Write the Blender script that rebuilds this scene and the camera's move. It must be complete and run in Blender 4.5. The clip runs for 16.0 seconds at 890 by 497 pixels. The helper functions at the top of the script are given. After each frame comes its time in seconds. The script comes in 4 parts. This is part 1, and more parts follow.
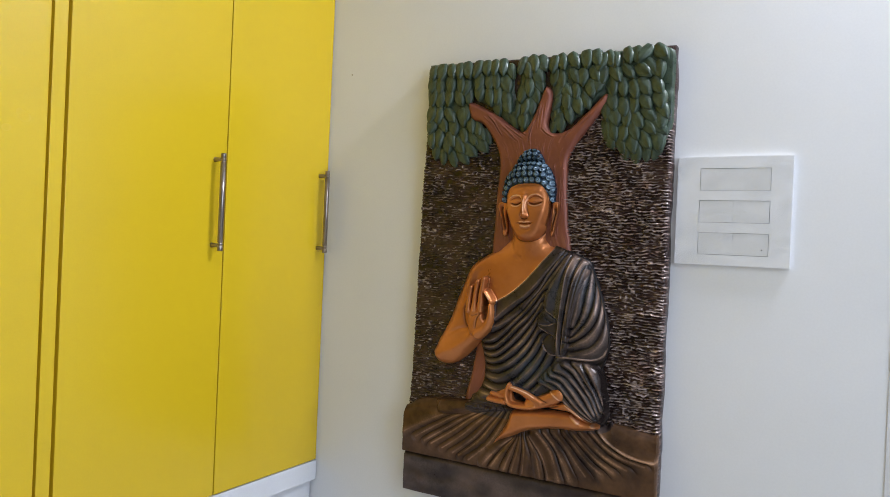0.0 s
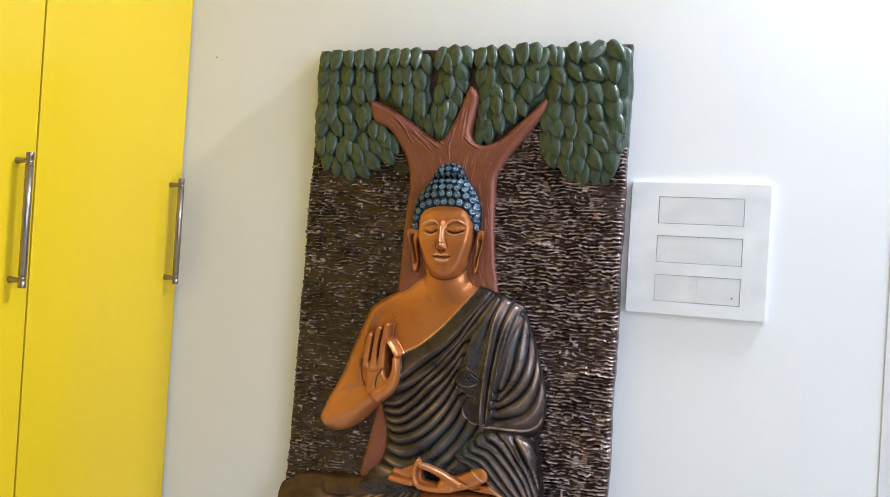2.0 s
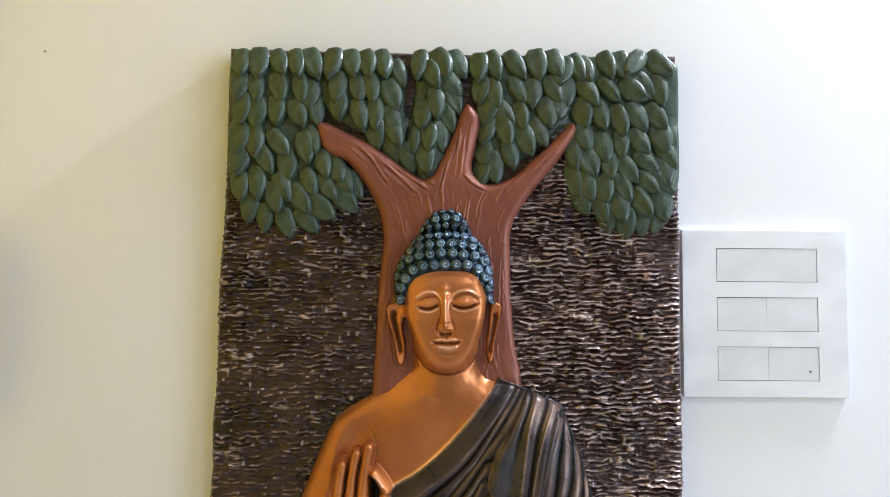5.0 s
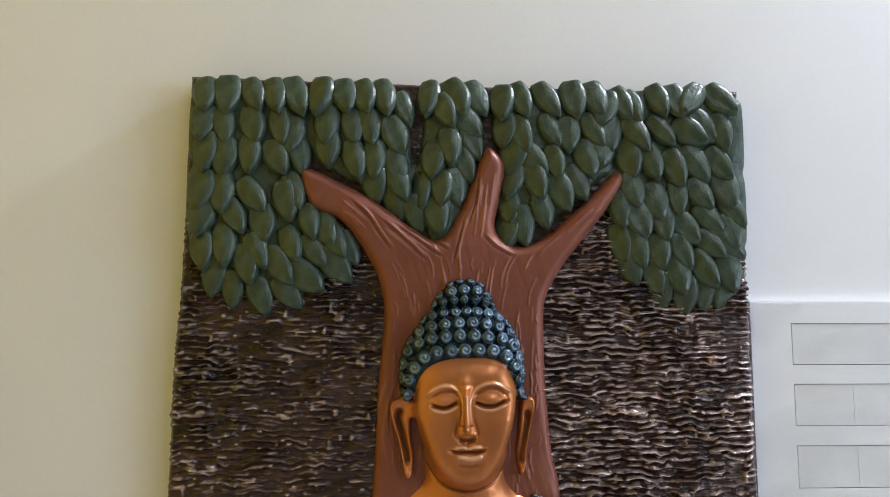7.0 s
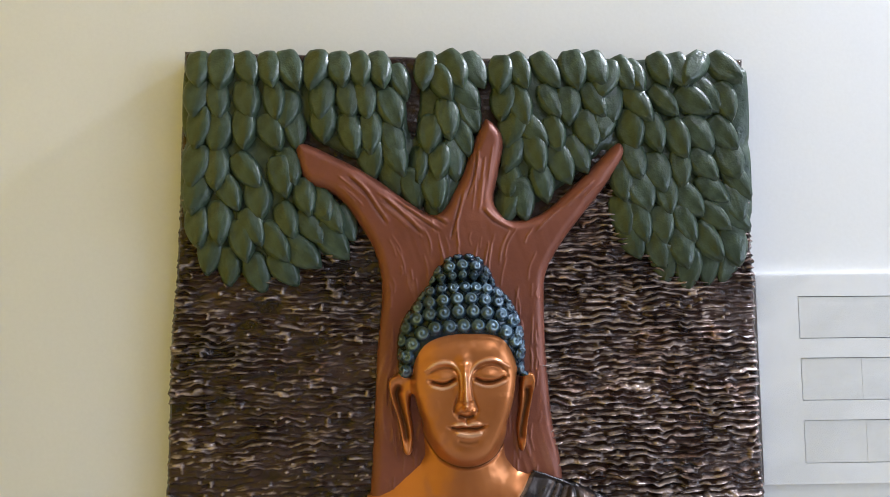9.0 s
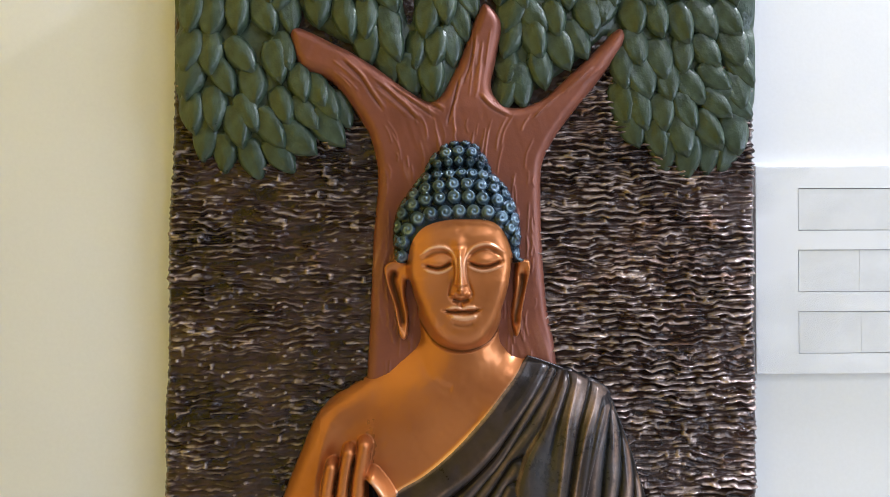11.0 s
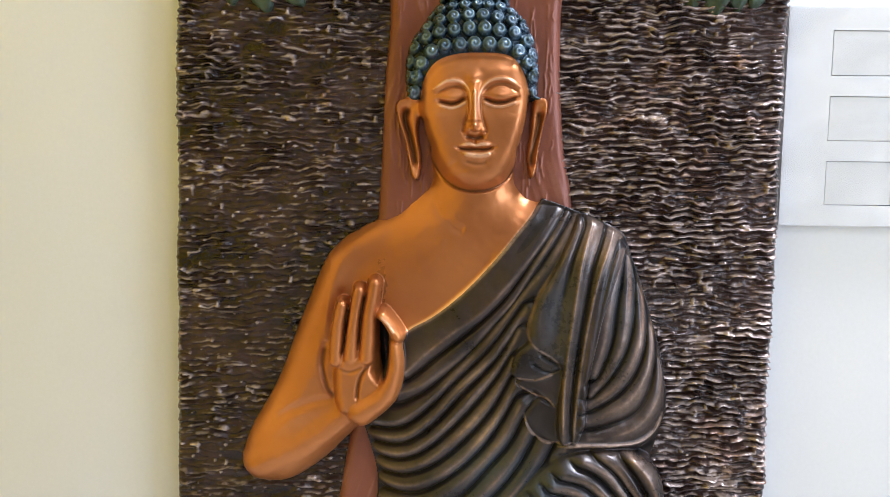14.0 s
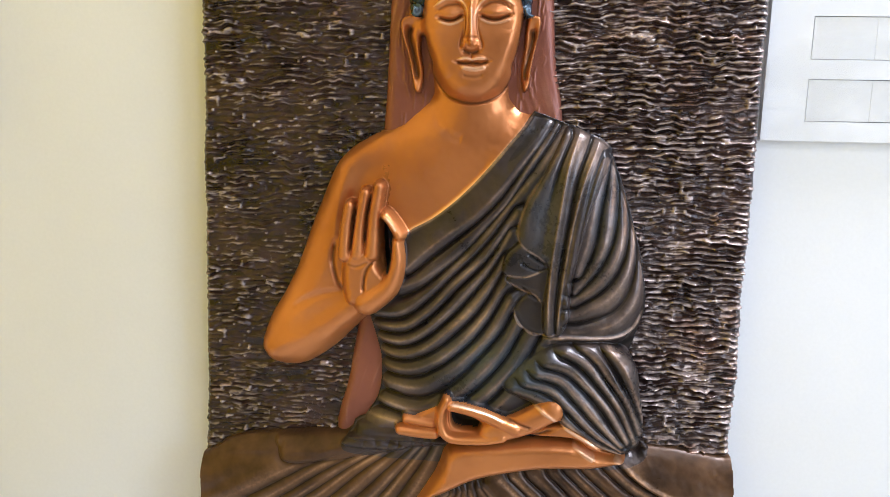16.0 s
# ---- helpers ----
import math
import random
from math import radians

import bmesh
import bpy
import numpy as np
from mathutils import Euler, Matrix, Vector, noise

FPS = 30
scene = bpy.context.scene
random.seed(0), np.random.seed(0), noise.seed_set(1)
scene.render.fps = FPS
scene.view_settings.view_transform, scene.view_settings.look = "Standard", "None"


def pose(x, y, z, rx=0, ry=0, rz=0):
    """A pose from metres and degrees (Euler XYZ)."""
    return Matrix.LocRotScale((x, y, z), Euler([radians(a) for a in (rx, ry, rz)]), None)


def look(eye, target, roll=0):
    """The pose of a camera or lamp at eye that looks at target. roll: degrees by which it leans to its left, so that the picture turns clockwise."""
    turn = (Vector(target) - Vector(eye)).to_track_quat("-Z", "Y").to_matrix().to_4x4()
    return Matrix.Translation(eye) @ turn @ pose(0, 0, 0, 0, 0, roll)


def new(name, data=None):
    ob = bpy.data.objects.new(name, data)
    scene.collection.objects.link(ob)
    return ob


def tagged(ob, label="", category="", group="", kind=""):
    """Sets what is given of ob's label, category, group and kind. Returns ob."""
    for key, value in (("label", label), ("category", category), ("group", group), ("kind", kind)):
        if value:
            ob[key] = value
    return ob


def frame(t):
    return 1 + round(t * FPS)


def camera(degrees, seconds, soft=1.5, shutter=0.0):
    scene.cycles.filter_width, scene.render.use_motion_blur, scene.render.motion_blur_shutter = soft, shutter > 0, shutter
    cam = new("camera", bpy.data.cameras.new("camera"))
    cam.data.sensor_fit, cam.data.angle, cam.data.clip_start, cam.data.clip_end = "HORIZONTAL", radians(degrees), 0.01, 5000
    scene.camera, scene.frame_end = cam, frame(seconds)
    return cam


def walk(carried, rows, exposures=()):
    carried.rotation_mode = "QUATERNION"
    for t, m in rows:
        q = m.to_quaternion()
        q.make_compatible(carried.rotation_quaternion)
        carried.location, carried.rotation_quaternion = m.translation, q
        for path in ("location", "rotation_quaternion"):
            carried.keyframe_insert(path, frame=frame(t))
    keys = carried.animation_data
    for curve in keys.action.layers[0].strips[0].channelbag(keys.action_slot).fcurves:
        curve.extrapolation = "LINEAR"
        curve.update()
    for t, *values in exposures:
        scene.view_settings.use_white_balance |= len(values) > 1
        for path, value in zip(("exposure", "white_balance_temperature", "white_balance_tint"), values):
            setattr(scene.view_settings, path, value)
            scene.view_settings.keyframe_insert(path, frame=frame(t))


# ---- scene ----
cam = camera(62.4, 16.0, soft=0.45)
PATH = [
    (0, (0.65, -1.591, 1.239), (-0.351, 0.141, 1.229), 2.5),
    (0.5, (0.606, -1.502, 1.279), (-0.272, 0.295, 1.273), 2.3),
    (1, (0.547, -1.438, 1.289), (-0.287, 0.379, 1.329), 0.7),
    (1.5, (0.473, -1.376, 1.273), (-0.262, 0.483, 1.304), 2.4),
    (2, (0.411, -1.307, 1.3), (-0.246, 0.582, 1.315), 3.5),
    (2.5, (0.324, -1.231, 1.299), (-0.218, 0.693, 1.333), 3.3),
    (3, (0.229, -1.188, 1.324), (-0.177, 0.77, 1.296), 2.1),
    (3.5, (0.12, -1.174, 1.326), (-0.1, 0.813, 1.325), -0.1),
    (4, (0.05, -1.152, 1.324), (-0.118, 0.84, 1.35), 1.5),
    (4.5, (0.001, -1.082, 1.336), (-0.103, 0.913, 1.419), 1.0),
    (4.7, (-0.01, -1.048, 1.345), (-0.056, 0.949, 1.447), 0.9),
    (6.8, (-0.085, -0.818, 1.408), (-0.008, 1.171, 1.606), -0.4),
    (7, (-0.082, -0.807, 1.414), (0.014, 1.179, 1.632), -0.0),
    (7.5, (-0.079, -0.783, 1.418), (0.02, 1.202, 1.646), -0.3),
    (8, (-0.077, -0.784, 1.42), (0.034, 1.198, 1.668), 0.4),
    (8.5, (-0.076, -0.788, 1.419), (0.021, 1.196, 1.651), -0.9),
    (9, (-0.067, -0.795, 1.408), (-0.004, 1.197, 1.577), -0.5),
    (9.2, (-0.078, -0.794, 1.402), (0.03, 1.198, 1.543), -0.2),
    (11.5, (-0.047, -0.789, 1.341), (-0.039, 1.208, 1.321), 0.0),
    (12, (-0.046, -0.785, 1.33), (-0.058, 1.213, 1.273), 0.2),
    (12.5, (-0.049, -0.785, 1.315), (-0.074, 1.212, 1.242), 0.0),
    (13, (-0.047, -0.784, 1.299), (-0.058, 1.213, 1.199), 0.4),
    (13.5, (-0.053, -0.777, 1.282), (-0.058, 1.218, 1.126), 0.3),
    (14, (-0.045, -0.777, 1.266), (-0.065, 1.214, 1.077), 0.6),
    (14.5, (-0.038, -0.779, 1.261), (-0.098, 1.206, 1.027), 0.7),
    (15, (-0.03, -0.793, 1.249), (-0.11, 1.188, 0.975), 1.0),
    (15.5, (-0.009, -0.823, 1.243), (-0.141, 1.154, 0.95), 1.4),
    (16, (0.004, -0.852, 1.232), (-0.127, 1.12, 0.897), 1.2),
]
walk(cam, [(t, look(eye, target, roll)) for t, eye, target, roll in PATH],
     [(0, -0.58, 5900, 21), (0.5, -0.18, 5900, 21), (1.5, -0.13, 5900, 21), (4.5, -0.01, 5900, 21), (7, -0.51, 5900, 21), (8, -0.50, 5900, 21), (9, -0.31, 5900, 21), (11.5, -0.01, 5900, 21), (12, 0.05, 5900, 21), (14, 0.13, 5900, 21), (15, 0.22, 5900, 21), (16, 0.28, 5900, 21)])


# ---------------------------------------------------------------- world, lamps
world = bpy.data.worlds.new("daylight")
scene.world = world
world.use_nodes = True
sky = world.node_tree.nodes.new("ShaderNodeTexSky")
sky.sky_type, sky.sun_disc, sky.sun_elevation, sky.sun_rotation = "NISHITA", False, radians(40), radians(60)
world.node_tree.links.new(sky.outputs[0], world.node_tree.nodes["Background"].inputs[0])
world.node_tree.nodes["Background"].inputs[1].default_value = 0.1


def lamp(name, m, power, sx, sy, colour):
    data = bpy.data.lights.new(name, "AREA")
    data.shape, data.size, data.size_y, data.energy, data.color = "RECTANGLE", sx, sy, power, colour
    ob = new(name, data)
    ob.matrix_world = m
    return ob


# slim batten high on the wall; unseen ceiling and window lamps added as fill
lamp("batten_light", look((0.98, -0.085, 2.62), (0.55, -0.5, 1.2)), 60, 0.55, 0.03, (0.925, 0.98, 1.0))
lamp("unseen_ceiling_fill", look((0.75, -1.55, 2.70), (0.75, -1.54, 0.0)), 9.5, 0.55, 0.55, (0.905, 0.97, 1.0))
lamp("unseen_cool_fill", look((2.16, -1.5, 1.6), (0.0, -1.2, 1.35)), 33, 1.15, 1.25, (0.74, 0.89, 1.0))


# ---------------------------------------------------------------- materials
def nodes_of(name):
    m = bpy.data.materials.new(name)
    m.use_nodes = True
    nt = m.node_tree
    return m, nt, nt.nodes["Principled BSDF"]


def noise_node(nt, scale, detail=4.0, rough=0.55, stretch=(1, 1, 1)):
    co = nt.nodes.new("ShaderNodeTexCoord")
    mp = nt.nodes.new("ShaderNodeMapping")
    mp.inputs["Scale"].default_value = stretch
    tx = nt.nodes.new("ShaderNodeTexNoise")
    tx.inputs["Scale"].default_value, tx.inputs["Detail"].default_value, tx.inputs["Roughness"].default_value = scale, detail, rough
    nt.links.new(co.outputs["Object"], mp.inputs[0])
    nt.links.new(mp.outputs[0], tx.inputs["Vector"])
    return tx.outputs["Fac"]


def ramp(nt, fac, stops):
    r = nt.nodes.new("ShaderNodeValToRGB")
    while len(r.color_ramp.elements) < len(stops):
        r.color_ramp.elements.new(0.5)
    for e, (p, c) in zip(r.color_ramp.elements, stops):
        e.position, e.color = p, (*c, 1) if len(c) == 3 else c
    nt.links.new(fac, r.inputs[0])
    return r.outputs[0]


def mix(nt, a, b, fac, mode="MIX"):
    n = nt.nodes.new("ShaderNodeMix")
    n.data_type, n.blend_type = "RGBA", mode
    for sock, v in ((n.inputs[6], a), (n.inputs[7], b), (n.inputs[0], fac)):
        if isinstance(v, bpy.types.NodeSocket):
            nt.links.new(v, sock)
        elif isinstance(v, tuple):
            sock.default_value = (*v, 1)
        else:
            sock.default_value = v
    return n.outputs[2]


def bump(nt, bsdf, fac, strength, distance=0.002):
    b = nt.nodes.new("ShaderNodeBump")
    b.inputs["Strength"].default_value, b.inputs["Distance"].default_value = strength, distance
    nt.links.new(fac, b.inputs["Height"])
    nt.links.new(b.outputs[0], bsdf.inputs["Normal"])


def surface(name, dark, light, rough=(0.4, 0.55), scale=12, fine=180, relief=0.1, metal=0.0, stretch=(1, 1, 1), spec=0.5):
    """Two colours mixed by coarse and fine noise, uneven gloss and a fine relief."""
    m, nt, b = nodes_of(name)
    coarse, small = noise_node(nt, scale, 4, 0.6, stretch), noise_node(nt, fine, 3, 0.6, stretch)
    both = mix(nt, coarse, small, 0.35)
    nt.links.new(ramp(nt, both, [(0.3, dark), (0.7, light)]), b.inputs["Base Color"])
    r0, r1 = rough
    nt.links.new(ramp(nt, coarse, [(0.3, (r0,) * 3), (0.7, (r1,) * 3)]), b.inputs["Roughness"])
    b.inputs["Metallic"].default_value = metal
    b.inputs["Specular IOR Level"].default_value = spec
    bump(nt, b, small, relief)
    return m


def patina(name, deep, mid, brushed, rough, metal, scale, relief=0.15, spec=0.6, grain=0.5, detail=5.0, warm=None, blue_tint=None, coat=None):
    """Lacquered antique finish: dark ground coat with a lighter metallic coat brushed over the raised work, painted
    highlights included.
    """
    m, nt, b = nodes_of(name)
    # the attribute holds the brushed coat and painted highlights, negative where darkened
    at = nt.nodes.new("ShaderNodeAttribute")
    at.attribute_name = "brush_tone"
    coarse, small = noise_node(nt, scale, detail, 0.65), noise_node(nt, 240, 3, 0.6)
    ground = ramp(nt, coarse, [(0.32, deep), (0.68, mid)])
    pale_amount = nt.nodes.new("ShaderNodeMath")
    pale_amount.operation = "MULTIPLY"
    nt.links.new(at.outputs["Fac"], pale_amount.inputs[0])
    nt.links.new(ramp(nt, mix(nt, coarse, small, grain), [(0.38, (0.25,) * 3), (0.62, (1.0,) * 3)]), pale_amount.inputs[1])
    # negative attribute values darken the base colour
    dark_mark = nt.nodes.new("ShaderNodeMath")
    dark_mark.operation = "MULTIPLY"
    dark_mark.inputs[1].default_value = -1.0
    dark_mark.use_clamp = True
    nt.links.new(at.outputs["Fac"], dark_mark.inputs[0])
    pale_amount.use_clamp = True
    if warm is not None:
        brushed = ramp(nt, noise_node(nt, 16, 3, 0.6), [(0.55, brushed), (0.74, warm)])
    if blue_tint is not None:
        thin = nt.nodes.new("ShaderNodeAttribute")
        thin.attribute_name = "blue_tint"
        ground = mix(nt, ground, blue_tint, thin.outputs["Fac"])
    painted = mix(nt, ground, brushed, pale_amount.outputs[0])
    nt.links.new(mix(nt, painted, tuple(0.16 * c for c in deep), dark_mark.outputs[0]), b.inputs["Base Color"])
    nt.links.new(ramp(nt, mix(nt, coarse, small, 0.8 * grain), [(0.3, (rough[0],) * 3), (0.7, (rough[1],) * 3)]), b.inputs["Roughness"])
    b.inputs["Metallic"].default_value = metal
    if coat is not None:
        nt.links.new(ramp(nt, pale_amount.outputs[0], [(0.05, (metal,) * 3), (0.6, (coat,) * 3)]), b.inputs["Metallic"])
    b.inputs["Specular IOR Level"].default_value = spec
    bump(nt, b, small, relief, 0.001)
    return m


WALL = surface("wall_paint", (0.76, 0.76, 0.74), (0.82, 0.82, 0.81), (0.5, 0.6), 2.5, 220, 0.05, spec=0.3)
# unseen far wall; its beige is set for light reflected onto the relief
FAR_WALL = surface("unseen_wall_beige", (0.40, 0.36, 0.31), (0.50, 0.46, 0.41), (0.45, 0.6), 3, 90, 0.1, stretch=(6, 6, 0.5))
CEIL = surface("ceiling_paint", (0.78, 0.78, 0.77), (0.82, 0.82, 0.81), (0.7, 0.8), 2, 150, 0.05)
# unseen floor, made pale to bounce light upwards
TILE = surface("unseen_floor_pale", (0.52, 0.49, 0.44), (0.62, 0.59, 0.54), (0.15, 0.3), 3, 60, 0.02)
YELLOW = surface("yellow_laminate", (0.66, 0.450, 0.004), (0.72, 0.500, 0.007), (0.22, 0.28), 1.5, 300, 0.015)
gloss = YELLOW.node_tree.nodes["Principled BSDF"]
gloss.inputs["Coat Weight"].default_value, gloss.inputs["Coat Roughness"].default_value = 0.2, 0.16
SHUTTER_EDGE = surface("laminate_edge", (0.58, 0.40, 0.008), (0.66, 0.46, 0.010), (0.4, 0.5), 6, 200, 0.05)
WHITE_BOARD = surface("white_laminate", (0.70, 0.71, 0.72), (0.77, 0.78, 0.79), (0.3, 0.4), 4, 200, 0.03)
STEEL = surface("brushed_steel", (0.25, 0.21, 0.19), (0.34, 0.295, 0.265), (0.24, 0.36), 30, 400, 0.04, metal=1.0, stretch=(1, 1, 0.1))
PLASTIC = surface("white_plastic", (0.74, 0.74, 0.73), (0.80, 0.80, 0.79), (0.3, 0.42), 20, 250, 0.03)
MODULE = surface("module_plastic", (0.64, 0.64, 0.625), (0.74, 0.74, 0.725), (0.3, 0.42), 18, 250, 0.03)
SLOT_GREY = surface("slot_grey", (0.22, 0.22, 0.22), (0.32, 0.32, 0.32), (0.7, 0.8), 30, 100, 0.02)
DARK_GAP = surface("dark_gap", (0.03, 0.03, 0.03), (0.05, 0.05, 0.05), (0.7, 0.8), 20, 100, 0.02)
TRIM = surface("strip_grey", (0.64, 0.635, 0.615), (0.74, 0.735, 0.72), (0.5, 0.65), 9, 120, 0.1)
RAW = surface("stained_plaster", (0.30, 0.25, 0.18), (0.55, 0.51, 0.45), (0.6, 0.8), 45, 200, 0.2)
BOARD = patina("dark_lacquer", (0.012, 0.0060, 0.0048), (0.068, 0.035, 0.026), (0.68, 0.54, 0.48), (0.15, 0.30), 0.12, 14, 0.8, 0.42, warm=(0.52, 0.275, 0.18), coat=0.4)
ROBE = patina("robe_lacquer", (0.012, 0.0088, 0.0082), (0.056, 0.037, 0.030), (0.38, 0.26, 0.195), (0.24, 0.40), 0.18, 9, 0.2, 0.34, 0.25, 4.0, warm=(0.40, 0.22, 0.13), blue_tint=(0.044, 0.058, 0.070), coat=0.32)
BROWN = patina("brown_lacquer", (0.028, 0.0145, 0.0080), (0.145, 0.072, 0.031), (0.44, 0.25, 0.14), (0.26, 0.42), 0.2, 9, 0.08, 0.25, 0.35)
SKIN = patina("copper_paint", (0.35, 0.112, 0.030), (0.60, 0.222, 0.062), (0.95, 0.62, 0.40), (0.25, 0.38), 0.52, 6, 0.01, 0.5, 0.05, 2.5, coat=0.7)
HAIR = patina("blue_paint", (0.008, 0.020, 0.034), (0.026, 0.060, 0.090), (0.25, 0.36, 0.44), (0.18, 0.30), 0.25, 25, 0.05, 0.5, 0.3, coat=0.3)
BARK = patina("bark_paint", (0.18, 0.054, 0.031), (0.265, 0.086, 0.048), (0.50, 0.25, 0.17), (0.36, 0.50), 0.2, 8, 0.15, 0.45)
LEAF = surface("leaf_paint", (0.020, 0.034, 0.020), (0.064, 0.096, 0.059), (0.24, 0.44), 48, 110, 0.7, spec=0.45)


# ---------------------------------------------------------------- small builders
def part(name, bm, material, parent, label="", smooth=False):
    me = bpy.data.meshes.new(name)
    bm.to_mesh(me)
    bm.free()
    if smooth:
        me.polygons.foreach_set("use_smooth", [True] * len(me.polygons))
    me.materials.append(material)
    ob = new(name, me)
    if parent is not None:
        ob.parent = parent
    return tagged(ob, label)


def block(a, b, bevel=0.0, segments=2):
    bm = bmesh.new()
    bmesh.ops.create_cube(bm, size=1)
    for v in bm.verts:
        v.co = Vector([a[k] + (v.co[k] + 0.5) * (b[k] - a[k]) for k in range(3)])
    if bevel:
        bmesh.ops.bevel(bm, geom=bm.edges[:], offset=bevel, segments=segments, affect="EDGES", profile=0.6)
    return bm


def rod(bm, p, q, profile, sides=20):
    """A turned rod from p to q: profile is a row of (share of the length, radius)."""
    p, q = Vector(p), Vector(q)
    turn = (q - p).to_track_quat("Z", "Y").to_matrix()
    rings = []
    for s, r in profile:
        rings.append([bm.verts.new(p + (q - p) * s + turn @ Vector((r * math.cos(a), r * math.sin(a), 0))) for a in [2 * math.pi * k / sides for k in range(sides)]])
    for u, v in zip(rings, rings[1:]):
        for k in range(sides):
            bm.faces.new((u[k], u[(k + 1) % sides], v[(k + 1) % sides], v[k]))
    bm.faces.new(rings[0][::-1])
    bm.faces.new(rings[-1])
    return bm


def structure(name, bm, material, label, category):
    return tagged(part(name, bm, material, None), label, category, kind="structure")


# ---------------------------------------------------------------- the room
X0, X1, Y0, TOP = -1.27, 2.20, -4.60, 2.76
structure("wall_north", block((X0 - 0.12, 0, 0), (X1 + 0.12, 0.12, TOP)), WALL, "white painted plaster wall behind the relief", "wall")
structure("wall_west", block((X0 - 0.12, Y0, 0), (X0, 0, TOP)), WALL, "white painted wall behind the yellow wardrobe", "wall")
structure("wall_south", block((X0 - 0.12, Y0 - 0.12, 0), (X1 + 0.12, Y0, TOP)), FAR_WALL, "unseen wall closing the room, plain beige panelling assumed", "wall")
structure("floor", block((X0 - 0.12, Y0 - 0.12, -0.1), (X1 + 0.12, 0.12, 0)), TILE, "unseen floor, pale polished tile assumed", "floor")
structure("ceiling", block((X0 - 0.12, Y0 - 0.12, TOP), (X1 + 0.12, 0.12, TOP + 0.1)), CEIL, "plain white ceiling", "ceiling")
# unseen wall; its window opening is assumed, for the cool fill lamp
east = bmesh.new()
for a, b in (((X1, Y0, 0), (X1 + 0.12, -2.1, TOP)), ((X1, -0.9, 0), (X1 + 0.12, 0, TOP)), ((X1, -2.1, 0), (X1 + 0.12, -0.9, 0.95)), ((X1, -2.1, 2.25), (X1 + 0.12, -0.9, TOP))):
    piece = block(a, b)
    me = bpy.data.meshes.new("piece")
    piece.to_mesh(me)
    piece.free()
    east.from_mesh(me)
    bpy.data.meshes.remove(me)
structure("wall_east", east, WALL, "unseen white wall with an assumed window opening", "wall")

# a small nail hole in the plaster
hole = bmesh.new()
rod(hole, (-0.583, -0.0008, 1.688), (-0.583, 0.004, 1.688), [(0, 0.0022), (1, 0.0022)], 10)
structure("trim", hole, RAW, "small nail hole in the white plaster", "nail hole")

# chipped strip on the wall, greyer than the wall, with brown stains and a short crack
wall_strip = structure("trim", block((0.690, -0.0022, 0), (0.722, 0, 2.60), 0.001, 3), TRIM, "grey-white strip on the wall, chipped and stained brown", "trim")
structure("trim", block((0.7222, -0.0020, 0), (0.86, 0, 2.60), 0.0005), WALL, "white painted casing board beside the trim", "trim")
for (xa, za), (xb, zb) in (((0.700, 1.705), (0.709, 1.79)), ((0.694, 1.690), (0.699, 1.697)), ((0.700, 1.6605), (0.708, 1.6620))):
    chip = bmesh.new()
    rim_pts = []
    for k in range(14):
        a = 2 * math.pi * k / 14
        wob = 1 + 0.25 * math.sin(3 * a + za * 40)
        rim_pts.append(((xa + xb) / 2 + (xb - xa) / 2 * wob * math.cos(a), (za + zb) / 2 + (zb - za) / 2 * wob * math.sin(a)))
    low_ring = [chip.verts.new((x, -0.0018, z)) for x, z in rim_pts]
    top_ring = [chip.verts.new((x * 0.9 + 0.05 * (xa + xb), -0.0026, z * 0.9 + 0.05 * (za + zb))) for x, z in rim_pts]
    chip.faces.new(top_ring)
    for k in range(14):
        chip.faces.new((low_ring[k], low_ring[(k + 1) % 14], top_ring[(k + 1) % 14], top_ring[k]))
    bmesh.ops.recalc_face_normals(chip, faces=chip.faces[:])
    part("dark_mark", chip, RAW, wall_strip, "brown stained spot on chipped paint")

# batten lamp above, out of view
batten = new("batten_lamp")
batten.location = (0.98, 0, 2.66)
tagged(batten, "slim white lamp batten fixed high on the wall", "lamp")
part("housing", block((-0.31, -0.06, 0), (0.31, 0, 0.05), 0.004), PLASTIC, batten)


# ---------------------------------------------------------------- wardrobe
FX = -0.65          # plane of the door fronts
wardrobe = new("wardrobe")
wardrobe.location = (FX, 0, 0)
tagged(wardrobe, "tall wardrobe with glossy yellow doors on a white base", "wardrobe")
part("carcass", block((-0.60, -2.40, 0.575), (-0.0205, -0.0025, 2.74)), SHUTTER_EDGE, wardrobe, "yellow-edged wardrobe carcass")
part("base_rail", block((-0.055, -2.40, 0.578), (0.002, -0.003, 0.6305), 0.002), WHITE_BOARD, wardrobe, "white rail under the doors")
for y1, y0 in ((-0.004, -0.3995), (-0.4025, -0.798), (-0.801, -1.1965), (-1.1995, -1.595), (-1.598, -2.40)):
    part("drawer_front", block((-0.05, y0, 0.08), (-0.016, y1, 0.574), 0.002), WHITE_BOARD, wardrobe, "white recessed drawer front")
part("plinth", block((-0.55, -2.40, 0), (-0.07, -0.003, 0.0795)), WHITE_BOARD, wardrobe)


